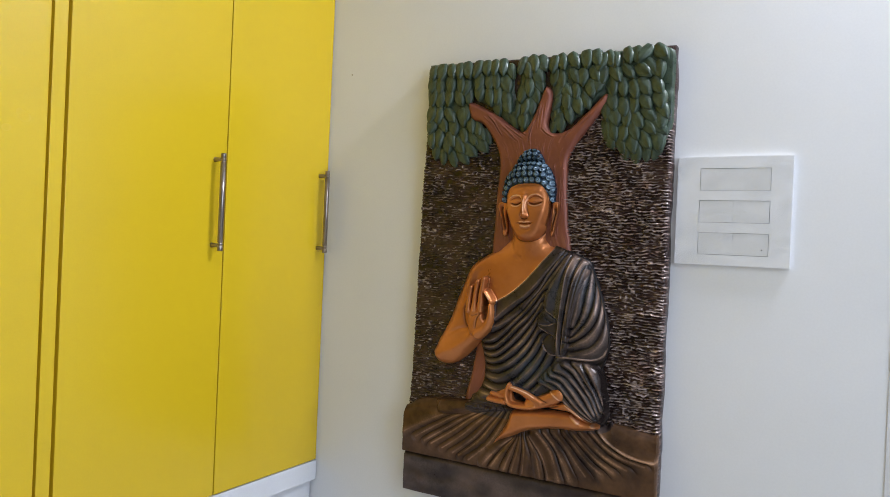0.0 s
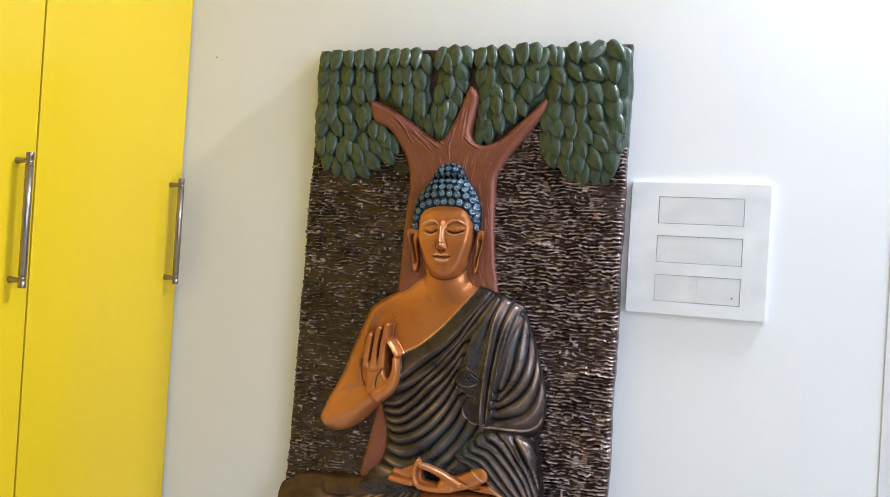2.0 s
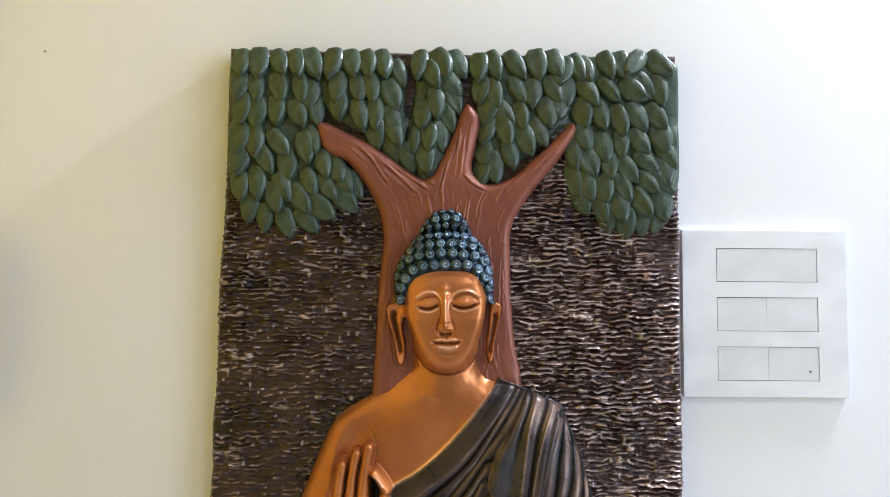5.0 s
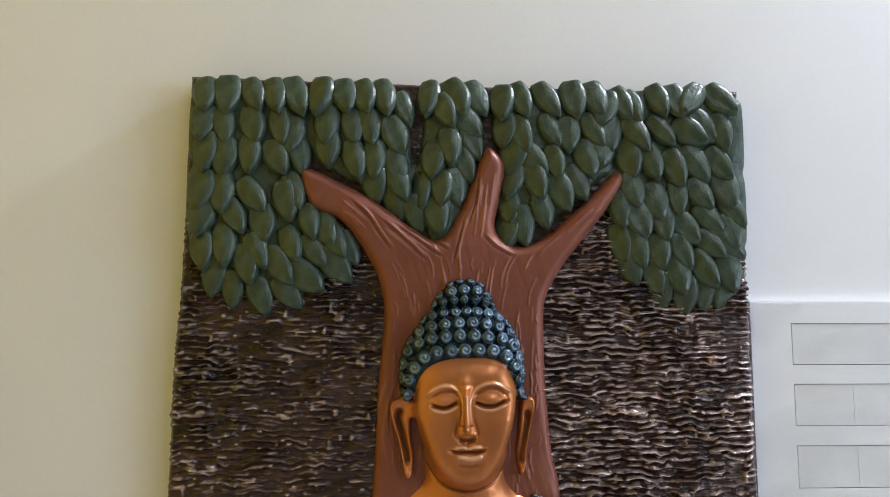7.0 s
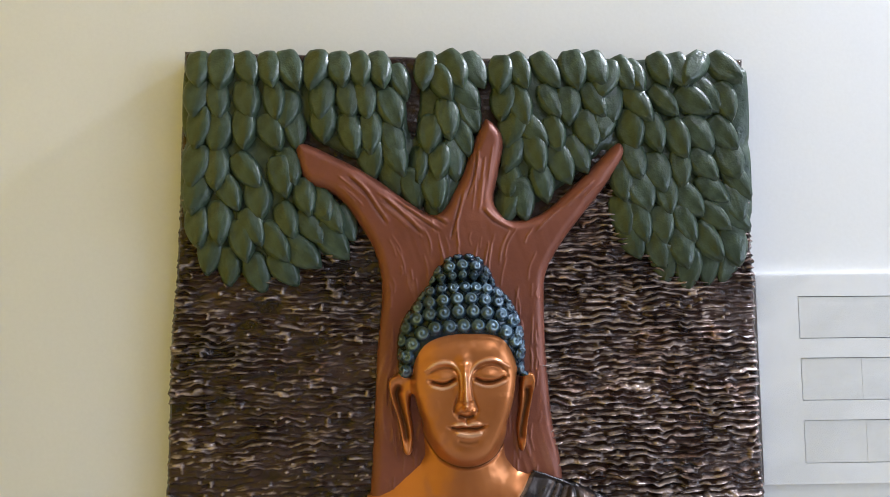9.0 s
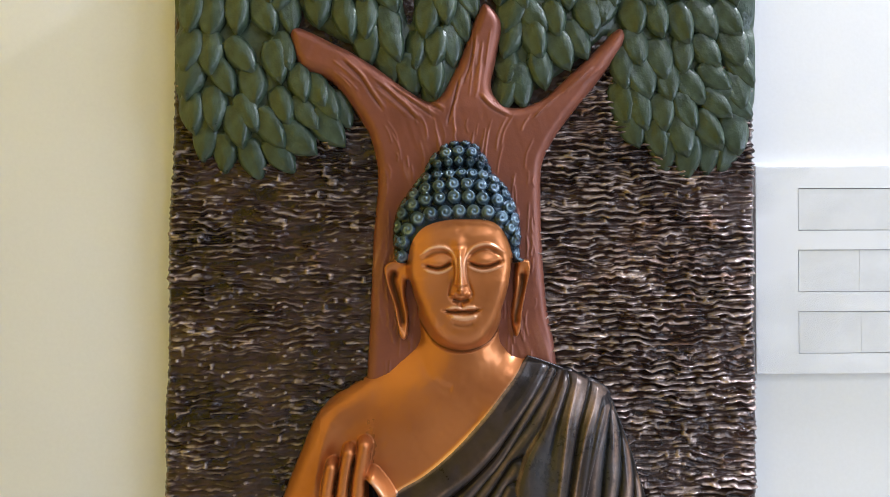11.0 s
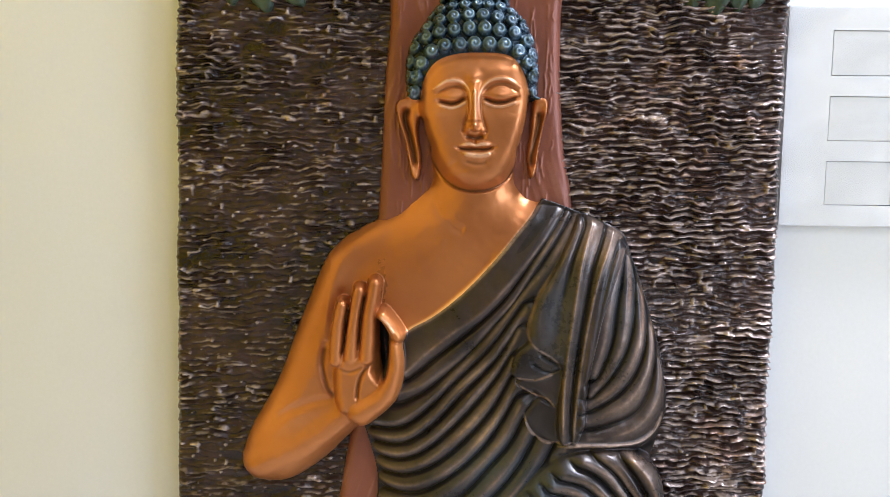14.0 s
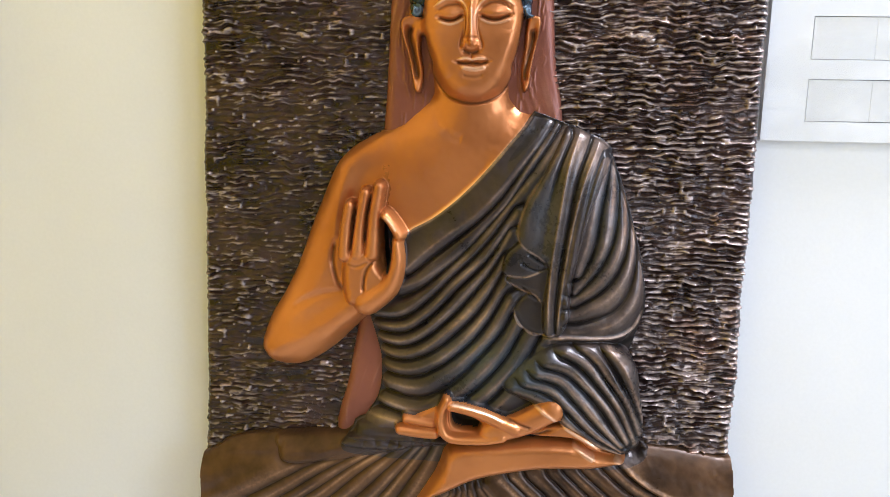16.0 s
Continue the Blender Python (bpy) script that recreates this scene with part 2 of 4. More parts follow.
def handle(y, parent):
    bm = bmesh.new()
    bar = 0.0265
    z0, z1 = 1.203, 1.424
    r = 0.0062
    prof = [(0, r * 0.85), (0.006, r), (0.052, r), (0.053, r * 0.78), (0.061, r * 0.78), (0.062, r), (0.079, r), (0.08, r * 0.78), (0.088, r * 0.78), (0.089, r)]
    rod(bm, (bar, y, z0), (bar, y, z1), prof + [(1 - s, q) for s, q in prof[::-1]])
    for z in (1.2155, 1.4105):
        rod(bm, (0.0002, y, z), (bar, y, z), [(0, 0.0058), (0.1, 0.0052), (0.5, 0.0044), (1, 0.0044)], 16)
    return part("handle", bm, STEEL, parent, "brushed steel bar handle", True)


def shutter(y0, y1, handled, far=False):
    d = part("door", block((-0.0200, y0, 0.633), (0, y1, 2.30), 0.0016), YELLOW, wardrobe, "glossy yellow laminate door")
    if handled:
        handle(y0 + 0.034 if far else y1 - 0.034, d)
    part("loft_door", block((-0.0200, y0, 2.304), (0, y1, 2.735), 0.0016), YELLOW, wardrobe, "glossy yellow laminate loft door")


shutter(-0.3682, -0.0030, True)
shutter(-0.7625, -0.3714, True)
part("stile", block((-0.0200, -0.7955, 0.633), (-0.001, -0.7690, 2.735), 0.001), YELLOW, wardrobe, "narrow yellow stile between doors")
shutter(-1.1800, -0.8018, True, True)
shutter(-1.5600, -1.1832, True)
shutter(-2.4000, -1.5632, False)


# ---------------------------------------------------------------- switch plate
plate = new("switch_plate")
plate.location = (0.4045, 0, 1.333)
tagged(plate, "white three-row switch plate still under protective film", "switch plate")
PW, PH, PT = 0.1105, 0.1115, 0.0095
SLOTS = (0.0645, -0.0015, -0.0675)
SX0, SX1, SH = -0.0650, 0.0710, 0.0228
frame_bm = bmesh.new()
cuts = [PH] + [c for z in SLOTS for c in (z + SH, z - SH)] + [-PH]
bars = [((-PW, cuts[k + 1]), (PW, cuts[k])) for k in range(0, len(cuts), 2)]
bars += [((-PW, z - SH), (SX0, z + SH)) for z in SLOTS] + [((SX1, z - SH), (PW, z + SH)) for z in SLOTS]
for (xa, za), (xb, zb) in bars:
    piece = block((xa, -PT, za), (xb, -0.0004, zb))
    me = bpy.data.meshes.new("piece")
    piece.to_mesh(me)
    piece.free()
    frame_bm.from_mesh(me)
    bpy.data.meshes.remove(me)
part("cover_frame", frame_bm, PLASTIC, plate)
part("back_box", block((-PW + 0.004, -0.006, -PH + 0.004), (PW - 0.004, -0.0002, PH - 0.004)), SLOT_GREY, plate)
for z, cells in zip(SLOTS, ((1.0,), (0.49, 1.0), (0.5, 1.0))):
    at = 0.0
    for end in cells:
        g = 0.00012
        a, b = SX0 + 0.0009 + (SX1 - SX0 - 0.0018) * at, SX0 + 0.0009 + (SX1 - SX0 - 0.0018) * end
        part("switch_module", block((a + g, -PT + 0.0004, z - SH + 0.0009), (b - g, -0.0062, z + SH - 0.0009), 0.00012, 1), MODULE, plate, "white blank switch module")
        at = end
dot = bmesh.new()
rod(dot, (0.0585, -PT - 0.0002, -0.0775), (0.0585, -PT + 0.002, -0.0775), [(0, 0.0014), (1, 0.0014)], 12)
part("indicator", dot, DARK_GAP, plate, "tiny dark indicator")

FILM, nt, b = nodes_of("protective_film")
b.inputs["Base Color"].default_value = (0.85, 0.86, 0.86, 1)
b.inputs["Roughness"].default_value = 0.22
wrinkle = noise_node(nt, 8, 1, 0.4, (1, 1, 1.8))
nt.links.new(ramp(nt, wrinkle, [(0.46, (0.04,) * 3), (0.66, (0.28,) * 3)]), b.inputs["Alpha"])
bump(nt, b, noise_node(nt, 11, 1, 0.4, (1, 1, 1.9)), 0.2, 0.004)


# ---------------------------------------------------------------- relief: tools on a grid
def lattice_noise(x, z, size_x, size_z, seed):
    """Smooth random values from 0 to 1 over the plane."""
    rng = np.random.RandomState(seed)
    table = rng.rand(64, 64)
    u, v = x / size_x + 17.3, z / size_z + 9.1
    i, j = np.floor(u).astype(int), np.floor(v).astype(int)
    f, g = u - i, v - j
    f, g = f * f * (3 - 2 * f), g * g * (3 - 2 * g)
    t = lambda a, c: table[a % 64, c % 64]
    return (t(i, j) * (1 - f) + t(i + 1, j) * f) * (1 - g) + (t(i, j + 1) * (1 - f) + t(i + 1, j + 1) * f) * g


def spline(points, closed=False, steps=6):
    """A smooth line through points given in millimetres, in metres."""
    p = np.array(points, float) / 1000
    n = len(p)
    out = []
    for k in range(n if closed else n - 1):
        if closed:
            a, b, c, d = p[(k - 1) % n], p[k], p[(k + 1) % n], p[(k + 2) % n]
        else:
            a, b, c, d = p[max(k - 1, 0)], p[k], p[k + 1], p[min(k + 2, n - 1)]
        for s in np.linspace(0, 1, steps, endpoint=False):
            out.append(0.5 * (2 * b + (c - a) * s + (2 * a - 5 * b + 4 * c - d) * s * s + (3 * b - a - 3 * c + d) * s ** 3))
    if not closed:
        out.append(p[-1])
    return np.array(out)


class Sheet:
    """Heights over the board (metres) on a regular grid of x and z, with what each spot is painted."""

    def __init__(self, x0, x1, z0, z1, step):
        self.xs, self.zs = np.arange(x0, x1 + step / 2, step), np.arange(z0, z1 + step / 2, step)
        self.X, self.Z = np.meshgrid(self.xs, self.zs)
        self.H, self.paint, self.brush, self.blue_tint, self.step = np.zeros_like(self.X), np.zeros(self.X.shape, int), np.zeros_like(self.X), np.zeros_like(self.X), step

    def window(self, line, margin):
        (xa, za), (xb, zb) = line.min(0) - margin, line.max(0) + margin
        i0, i1 = np.searchsorted(self.zs, (za, zb))
        j0, j1 = np.searchsorted(self.xs, (xa, xb))
        return slice(i0, i1), slice(j0, j1)

    def distance(self, w, line):
        """Distance to a line, and the place along it from 0 to 1."""
        x, z = self.X[w], self.Z[w]
        best, along = np.full(x.shape, 9.0), np.zeros(x.shape)
        n = len(line) - 1
        for k in range(n):
            (ax, az), (bx, bz) = line[k], line[k + 1]
            dx, dz = bx - ax, bz - az
            s = np.clip(((x - ax) * dx + (z - az) * dz) / max(dx * dx + dz * dz, 1e-12), 0, 1)
            d = np.hypot(x - ax - s * dx, z - az - s * dz)
            near = d < best
            best, along = np.where(near, d, best), np.where(near, (k + s) / n, along)
        return best, along

    def inside(self, w, line):
        x, z = self.X[w], self.Z[w]
        odd = np.zeros(x.shape, bool)
        for (ax, az), (bx, bz) in zip(line, np.roll(line, -1, 0)):
            if az != bz:
                odd ^= ((az > z) != (bz > z)) & (x < (bx - ax) * (z - az) / (bz - az) + ax)
        return odd

    def swell(self, points, height, width, paint, base=0.0, over=False):
        """A closed outline, rounded up from its edge. over: laid on top of what is there, else merged with it."""
        line = spline(points, True)
        w = self.window(line, 0.002)
        mask = self.inside(w, line)
        d, _ = self.distance(w, np.vstack([line, line[:1]]))
        q = np.clip(d / width, 0, 1)
        h = base + height * np.sqrt(1 - (1 - q) ** 2)
        old = self.H[w]
        new_h = np.where(mask, old + h, old) if over else np.where(mask, np.maximum(old, h), old)
        takes = mask & (over | (h >= old))
        self.H[w] = new_h
        self.paint[w] = np.where(takes, paint, self.paint[w])
        self.brush[w] = np.where(takes, 0, self.brush[w])

    def tint(self, points, paint):
        line = spline(points, True)
        w = self.window(line, 0.002)
        self.paint[w] = np.where(self.inside(w, line) & (self.paint[w] > 0), paint, self.paint[w])

    def limb(self, points, r0, r1, height, paint, base=0.0):
        """A tapered rounded limb along a line."""
        line = spline(points)
        w = self.window(line, max(r0, r1) + 0.002)
        d, s = self.distance(w, line)
        r = r0 + (r1 - r0) * s
        h = base + height * np.sqrt(np.clip(1 - (d / r) ** 2, 0, 1))
        takes = (d < r) & (h >= self.H[w])
        self.H[w] = np.where(takes, h, self.H[w])
        if paint:
            self.paint[w] = np.where(takes, paint, self.paint[w])
            self.brush[w] = np.where(takes, 0, self.brush[w])

    def line(self, points, width, height, brush=0.0):
        """A soft ridge (or groove, where the height is negative) along a line."""
        line = spline(points)
        w = self.window(line, width * 3)
        d, s = self.distance(w, line)
        fade = np.clip(np.minimum(s, 1 - s) * 8, 0.35, 1)
        bell = np.exp(-(d / width) ** 2) * fade
        on = self.paint[w] > 0
        self.H[w] += np.where(on, height * bell, 0)
        # narrow grooves also get a darker colour
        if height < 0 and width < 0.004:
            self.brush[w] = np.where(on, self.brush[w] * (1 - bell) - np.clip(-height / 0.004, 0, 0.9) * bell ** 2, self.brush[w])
        else:
            self.brush[w] = np.where(on & (bell > 0.3) & (brush > 0), np.maximum(self.brush[w], brush * bell), self.brush[w])

    def folds(self, first, last, count, height, reach, within=None, brush=1.0):
        """Cloth folds: count lines blended from first to last."""
        a, b = spline(first), spline(last)
        m = max(len(a), len(b)) // 2
        at = lambda l: np.array([[np.interp(s, np.linspace(0, 1, len(l)), l[:, c]) for c in (0, 1)] for s in np.linspace(0, 1, m)])
        a, b = at(a), at(b)
        rng = np.random.RandomState(count * 7 + int(abs(first[0][0])))
        lines = []
        for k in range(count):
            f = (k + (rng.rand() - 0.5) * 0.7 * (0 < k < count - 1)) / (count - 1)
            bow = np.sin(np.linspace(0, math.pi, m))[:, None] * (rng.rand() - 0.5) * 0.004
            lines.append(a * (1 - f) + b * f + bow)
        self.cords(lines, height, reach, within, brush)

    def cords(self, lines, height, reach, within=None, brush=1.0, sharp=0.0):
        """Cloth folds along given crest lines, rounded on top, with narrow valleys between. sharp: from 0, rounded, to 1, ridged."""
        w = self.window(np.vstack(lines), reach)
        near, second = np.full(self.X[w].shape, 9.0), np.full(self.X[w].shape, 9.0)
        for k, l in enumerate(lines):
            d, s = self.distance(w, l)
            d = d * (0.8 + 0.4 * lattice_noise(self.X[w] + k, self.Z[w], 0.05, 0.05, 5 + k))
            second = np.where(d < near, near, np.minimum(second, d))
            near = np.minimum(near, d)
        second = np.minimum(second, 2 * reach)
        q = np.clip(2 * near / (near + second + 1e-9), 0, 1)
        env = np.exp(-(near / reach) ** 4)
        crest = ((1 - sharp) * np.sqrt(np.clip(1 - q ** 2.8, 0, 1)) + sharp * (1 - q) ** 0.9) * env
        on = (self.paint[w] == 1) | (self.paint[w] == 5)
        if within is not None:
            on &= self.inside(w, spline(within, True))
        size = np.clip((near + second) / 0.014, 0.3, 1.3)
        self.H[w] += np.where(on, height * size * (crest - 0.45 * env), 0)
        worn = lattice_noise(self.X[w], self.Z[w], 0.03, 0.03, 71) * np.clip(1.7 * lattice_noise(self.X[w], self.Z[w], 0.05, 0.06, 72) - 0.2, 0, 1)
        thin = np.exp(-(near / 0.0016) ** 2)
        # crest highlight and valley shade put into the colour, over the brushed coat
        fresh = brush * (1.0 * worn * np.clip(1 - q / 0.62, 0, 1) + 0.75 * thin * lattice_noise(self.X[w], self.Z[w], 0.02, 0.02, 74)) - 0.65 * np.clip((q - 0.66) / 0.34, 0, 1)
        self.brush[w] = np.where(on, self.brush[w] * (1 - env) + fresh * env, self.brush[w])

    def blend(self, x, z, rx, rz, paint, times):
        """Evens out one area, softly towards its rim."""
        w = slice(*np.searchsorted(self.zs, (z - 1.5 * rz, z + 1.5 * rz))), slice(*np.searchsorted(self.xs, (x - 1.5 * rx, x + 1.5 * rx)))
        zone = np.exp(-((self.X[w] - x) / rx) ** 4 - ((self.Z[w] - z) / rz) ** 4) * (self.paint[w] == paint)
        for _ in range(int(2.3 * times)):
            h = np.pad(self.H[w], 1, mode="edge")
            self.H[w] += zone * ((h[:-2, 1:-1] + h[2:, 1:-1] + h[1:-1, :-2] + h[1:-1, 2:]) / 4 - self.H[w])

    def smooth(self, times=1):
        for _ in range(times):
            h = np.pad(self.H, 1, mode="edge")
            self.H = (4 * self.H + h[:-2, 1:-1] + h[2:, 1:-1] + h[1:-1, :-2] + h[1:-1, 2:]) / 8

    def mesh(self, name, keep, level, materials, parent, label="", sink=0.002, lookup=None):
        """A mesh of the spots to keep, at y = -(level + height), turned down to the board round its edge."""
        cells = keep[:-1, :-1] & keep[1:, :-1] & keep[:-1, 1:] & keep[1:, 1:]
        used = np.zeros(keep.shape, bool)
        count = np.zeros(keep.shape, int)
        for di in (0, 1):
            for dj in (0, 1):
                used[di:used.shape[0] - 1 + di, dj:used.shape[1] - 1 + dj] |= cells
                count[di:used.shape[0] - 1 + di, dj:used.shape[1] - 1 + dj] += cells
        height = np.where(used & (count < 4), -sink, self.H)
        index = np.full(keep.shape, -1)
        index[used] = np.arange(used.sum())
        seam = used & (count < 4)
        if lookup is not None:
            f = np.pad(np.where(cells, lookup, -1), 1, constant_values=-1)
            corner = np.stack([f[:-1, :-1], f[1:, :-1], f[:-1, 1:], f[1:, 1:]])
            seam |= used & (corner.max(0) != corner.min(0))
        PX, PZ = self.X.copy(), self.Z.copy()
        for _ in range(12):
            n = np.pad(seam.astype(float), 1)
            sx, sz = np.pad(PX * seam, 1), np.pad(PZ * seam, 1)
            around = lambda g: sum(g[1 + a:g.shape[0] - 1 + a, 1 + c:g.shape[1] - 1 + c] for a in (-1, 0, 1) for c in (-1, 0, 1))
            total = np.maximum(around(n), 1)
            PX, PZ = np.where(seam, around(sx) / total, PX), np.where(seam, around(sz) / total, PZ)
        limit = 0.95 * self.step
        PX, PZ = np.clip(PX, self.X - limit, self.X + limit), np.clip(PZ, self.Z - limit, self.Z + limit)
        co = np.stack([PX[used], -(level + height[used]), PZ[used]], 1)
        i, j = np.nonzero(cells)
        quads = np.stack([index[i, j], index[i, j + 1], index[i + 1, j + 1], index[i + 1, j]], 1)
        return grid_mesh(name, co, quads, materials, parent, label, self.brush[used], None if lookup is None else lookup[i, j], self.blue_tint[used])


def grid_mesh(name, co, quads, materials, parent, label, brush, slots=None, blue_tint=None):
    me = bpy.data.meshes.new(name)
    me.vertices.add(len(co))
    me.vertices.foreach_set("co", co.astype(np.float32).ravel())
    me.loops.add(quads.size)
    me.loops.foreach_set("vertex_index", quads.astype(np.int32).ravel())
    me.polygons.add(len(quads))
    me.polygons.foreach_set("loop_start", np.arange(0, quads.size, 4, dtype=np.int32))
    for m in materials:
        me.materials.append(m)
    if slots is not None:
        me.polygons.foreach_set("material_index", slots.astype(np.int32))
    me.polygons.foreach_set("use_smooth", np.ones(len(quads), bool))
    me.update(calc_edges=True)
    me.validate()
    at = me.attributes.new("brush_tone", "FLOAT", "POINT")
    at.data.foreach_set("value", brush.astype(np.float32))
    if blue_tint is not None:
        me.attributes.new("blue_tint", "FLOAT", "POINT").data.foreach_set("value", blue_tint.astype(np.float32))
    ob = new(name, me)
    ob.parent = parent
    return tagged(ob, label)


# crinkled film over the switch plate
film = Sheet(-PW - 0.001, PW + 0.001, -PH - 0.001, PH + 0.001, 0.0022)
film.H = 0.0011 + 0.0007 * (lattice_noise(film.X + 0.4 * film.Z, film.Z, 0.05, 0.022, 3) ** 2 + 0.5 * lattice_noise(film.X - film.Z, film.Z, 0.06, 0.05, 4))
film.mesh("protective_film", np.ones(film.X.shape, bool), PT, [FILM], plate, "crinkled clear protective film", sink=0.002)

# ---------------------------------------------------------------- relief: board
relief = new("wall_relief")
tagged(relief, "tall painted relief panel of a seated figure under a tree", "wall relief")
ZB, ZT, LEVEL = 0.624, 1.678, 0.030


def left_edge(z):
    return -0.3165 - 0.024 * np.clip((ZT - z) / (ZT - ZB), 0, 1) + 0.003 * (lattice_noise(z, z * 0, 0.05, 1, 31) - 0.5)


def right_edge(z):
    return 0.2835 + 0.004 * (lattice_noise(z, z * 0, 0.06, 1, 32) - 0.5) + 0.0015 * (lattice_noise(z, z * 0, 0.012, 1, 33) - 0.5)


nu, nv = 480, 1240
U, V = np.meshgrid(np.linspace(0, 1, nu), np.linspace(0, 1, nv))
BZ = 0.722 + (ZT - 0.722) * V
BX = left_edge(BZ) + (right_edge(BZ) - left_edge(BZ)) * U
BZ = BZ + 0.007 * V ** 4 * (1 - U) ** 1.5 - 0.002 * V ** 8 * np.sin(math.pi * U) + 0.0015 * V ** 20 * (lattice_noise(BX, BZ, 0.02, 1, 8) - 0.5)


def swash(seed, pitch):
    """Wavy raised strokes lying across the board: steep below, sloping back above, broken into lengths."""
    drift = 1.3 * lattice_noise(BX, BZ, 0.12, 0.09, seed) + 0.80 * lattice_noise(BX, BZ, 0.018, 0.020, seed + 1) + 0.50 * lattice_noise(BX, BZ, 0.0070, 0.009, seed + 2)
    p = (BZ / pitch + drift) % 1.0
    rise, fall = np.clip(p / 0.24, 0, 1), np.clip((1 - p) / 0.76, 0, 1)
    crest = np.minimum(rise * rise * (3 - 2 * rise), fall ** 1.25)
    alive = np.clip(3.0 * lattice_noise(BX, BZ, 0.024, 0.0075, seed + 3) - 0.85 + 0.70 * RIGHT, 0, 1)
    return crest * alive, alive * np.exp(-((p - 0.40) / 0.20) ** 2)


# stronger relief to the right, and right-hand light put into the colour
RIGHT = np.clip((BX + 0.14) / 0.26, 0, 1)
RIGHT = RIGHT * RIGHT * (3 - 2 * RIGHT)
wave_a, lit_a = swash(11, 0.0068)
wave_b, lit_b = swash(51, 0.0061)
patch = lattice_noise(BX, BZ, 0.10, 0.05, 15)
over = 0.85 * (1 - 0.8 * RIGHT)
first = wave_a > over * wave_b
wave, lit = np.where(first, wave_a, over * wave_b), np.where(first, lit_a, lit_b)
# smooth board between the branches and behind the leaves
above = np.where(BX < -0.02, BZ - 1.584 + (BX + 0.196) * 0.527, BZ - 1.511 - (BX - 0.061) * 0.875)
plain = np.clip(np.maximum(np.where((BX > -0.2) & (BX < 0.14), above + 0.008, -1), BZ - 1.567) / 0.012, 0, 1)
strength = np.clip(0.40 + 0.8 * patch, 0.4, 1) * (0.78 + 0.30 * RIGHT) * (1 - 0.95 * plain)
lumps = 0.30 + 1.35 * lattice_noise(BX, BZ, 0.011, 0.0058, 16)
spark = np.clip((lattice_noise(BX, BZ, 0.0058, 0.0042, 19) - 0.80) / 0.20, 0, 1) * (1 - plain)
ripple = 0.0064 * strength * lumps * wave + 0.0036 * spark + 0.0014 * lattice_noise(BX, BZ, 0.013, 0.006, 17) + 0.0009 * lattice_noise(BX, BZ, 0.0045, 0.0024, 25)
edge = np.minimum(np.minimum(U, 1 - U) * 0.6, (1 - V) * 0.95)
ripple = ripple - 0.006 * np.clip(1 - edge / 0.006, 0, 1) ** 2
# lit upper faces and glints painted pale, troughs dark: light put into colour
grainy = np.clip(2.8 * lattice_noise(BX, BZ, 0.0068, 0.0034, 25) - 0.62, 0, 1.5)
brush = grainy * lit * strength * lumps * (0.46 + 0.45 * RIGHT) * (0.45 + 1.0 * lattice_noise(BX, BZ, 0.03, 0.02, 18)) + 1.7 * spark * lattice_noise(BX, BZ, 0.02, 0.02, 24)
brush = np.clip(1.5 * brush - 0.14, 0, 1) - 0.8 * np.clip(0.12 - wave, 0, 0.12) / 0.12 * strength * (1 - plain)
co = np.stack([BX, -(LEVEL + ripple), BZ], -1).reshape(-1, 3)
ids = np.arange(nu * nv).reshape(nv, nu)
quads = np.stack([ids[:-1, :-1], ids[:-1, 1:], ids[1:, 1:], ids[1:, :-1]], -1).reshape(-1, 4)
rim = np.concatenate([ids[0, :], ids[1:, -1], ids[-1, -2::-1], ids[-2:0:-1, 0]])
back = co[rim].copy()
back[:, 1] = -0.0005
back_ids = len(co) + np.arange(len(rim))
sides = np.stack([rim, back_ids, np.roll(back_ids, -1), np.roll(rim, -1)], 1)
grid_mesh("board", np.vstack([co, back]), np.vstack([quads, sides]), [BOARD], relief, "dark lacquered board, ripples brushed and with painted-on highlights", np.concatenate([brush.ravel(), np.zeros(len(rim))]))

# plain ledge along the bottom
ledge = Sheet(-0.3405, 0.284, ZB, 0.7225, 0.003)
ledge.H = 0.010 + 0.004 * lattice_noise(ledge.X, ledge.Z, 0.09, 0.03, 21) + 0.0015 * lattice_noise(ledge.X, ledge.Z, 0.02, 0.012, 22) - 0.006 * np.exp(-((ledge.Z - 0.7225) / 0.006) ** 2)
ledge.brush = 0.35 * lattice_noise(ledge.X, ledge.Z, 0.05, 0.02, 23)
ledge.mesh("ledge", np.ones(ledge.X.shape, bool), LEVEL, [ROBE], relief, "plain dark brown ledge along the bottom", sink=0.0295)

# ---------------------------------------------------------------- relief: tree
tree = Sheet(-0.205, 0.155, 0.860, 1.612, 0.0008)
TRUNK = [(-196, 1584), (-149, 1566), (-112, 1545), (-82, 1523), (-58, 1509), (-48, 1511), (-37, 1526), (-21, 1560), (-6, 1600), (4, 1609), (20, 1588), (15, 1553), (9, 1523),
         (19, 1507), (34, 1502), (61, 1511), (89, 1536), (118, 1563), (140, 1584), (147, 1568), (122, 1531), (99, 1503), (80, 1478), (64, 1450), (60, 1426), (61, 1368), (66, 1298), (76, 1235),
         (78, 1100), (20, 900), (-100, 866), (-172, 866), (-160, 941), (-150, 1000), (-128, 1120), (-121, 1228), (-117, 1298), (-114, 1369), (-109, 1427), (-115, 1465), (-130, 1494), (-156, 1527), (-189, 1543)]
tree.swell(TRUNK, 0.0185, 0.012, 1)
tree.H *= np.interp(tree.Z, [1.30, 1.40, 1.50], [0.6, 0.7, 1.0])
grain = lattice_noise(tree.X + 0.012 * np.sin(tree.Z * 30), tree.Z, 0.0045, 0.075, 41) * lattice_noise(tree.X, tree.Z, 0.03, 0.05, 42)
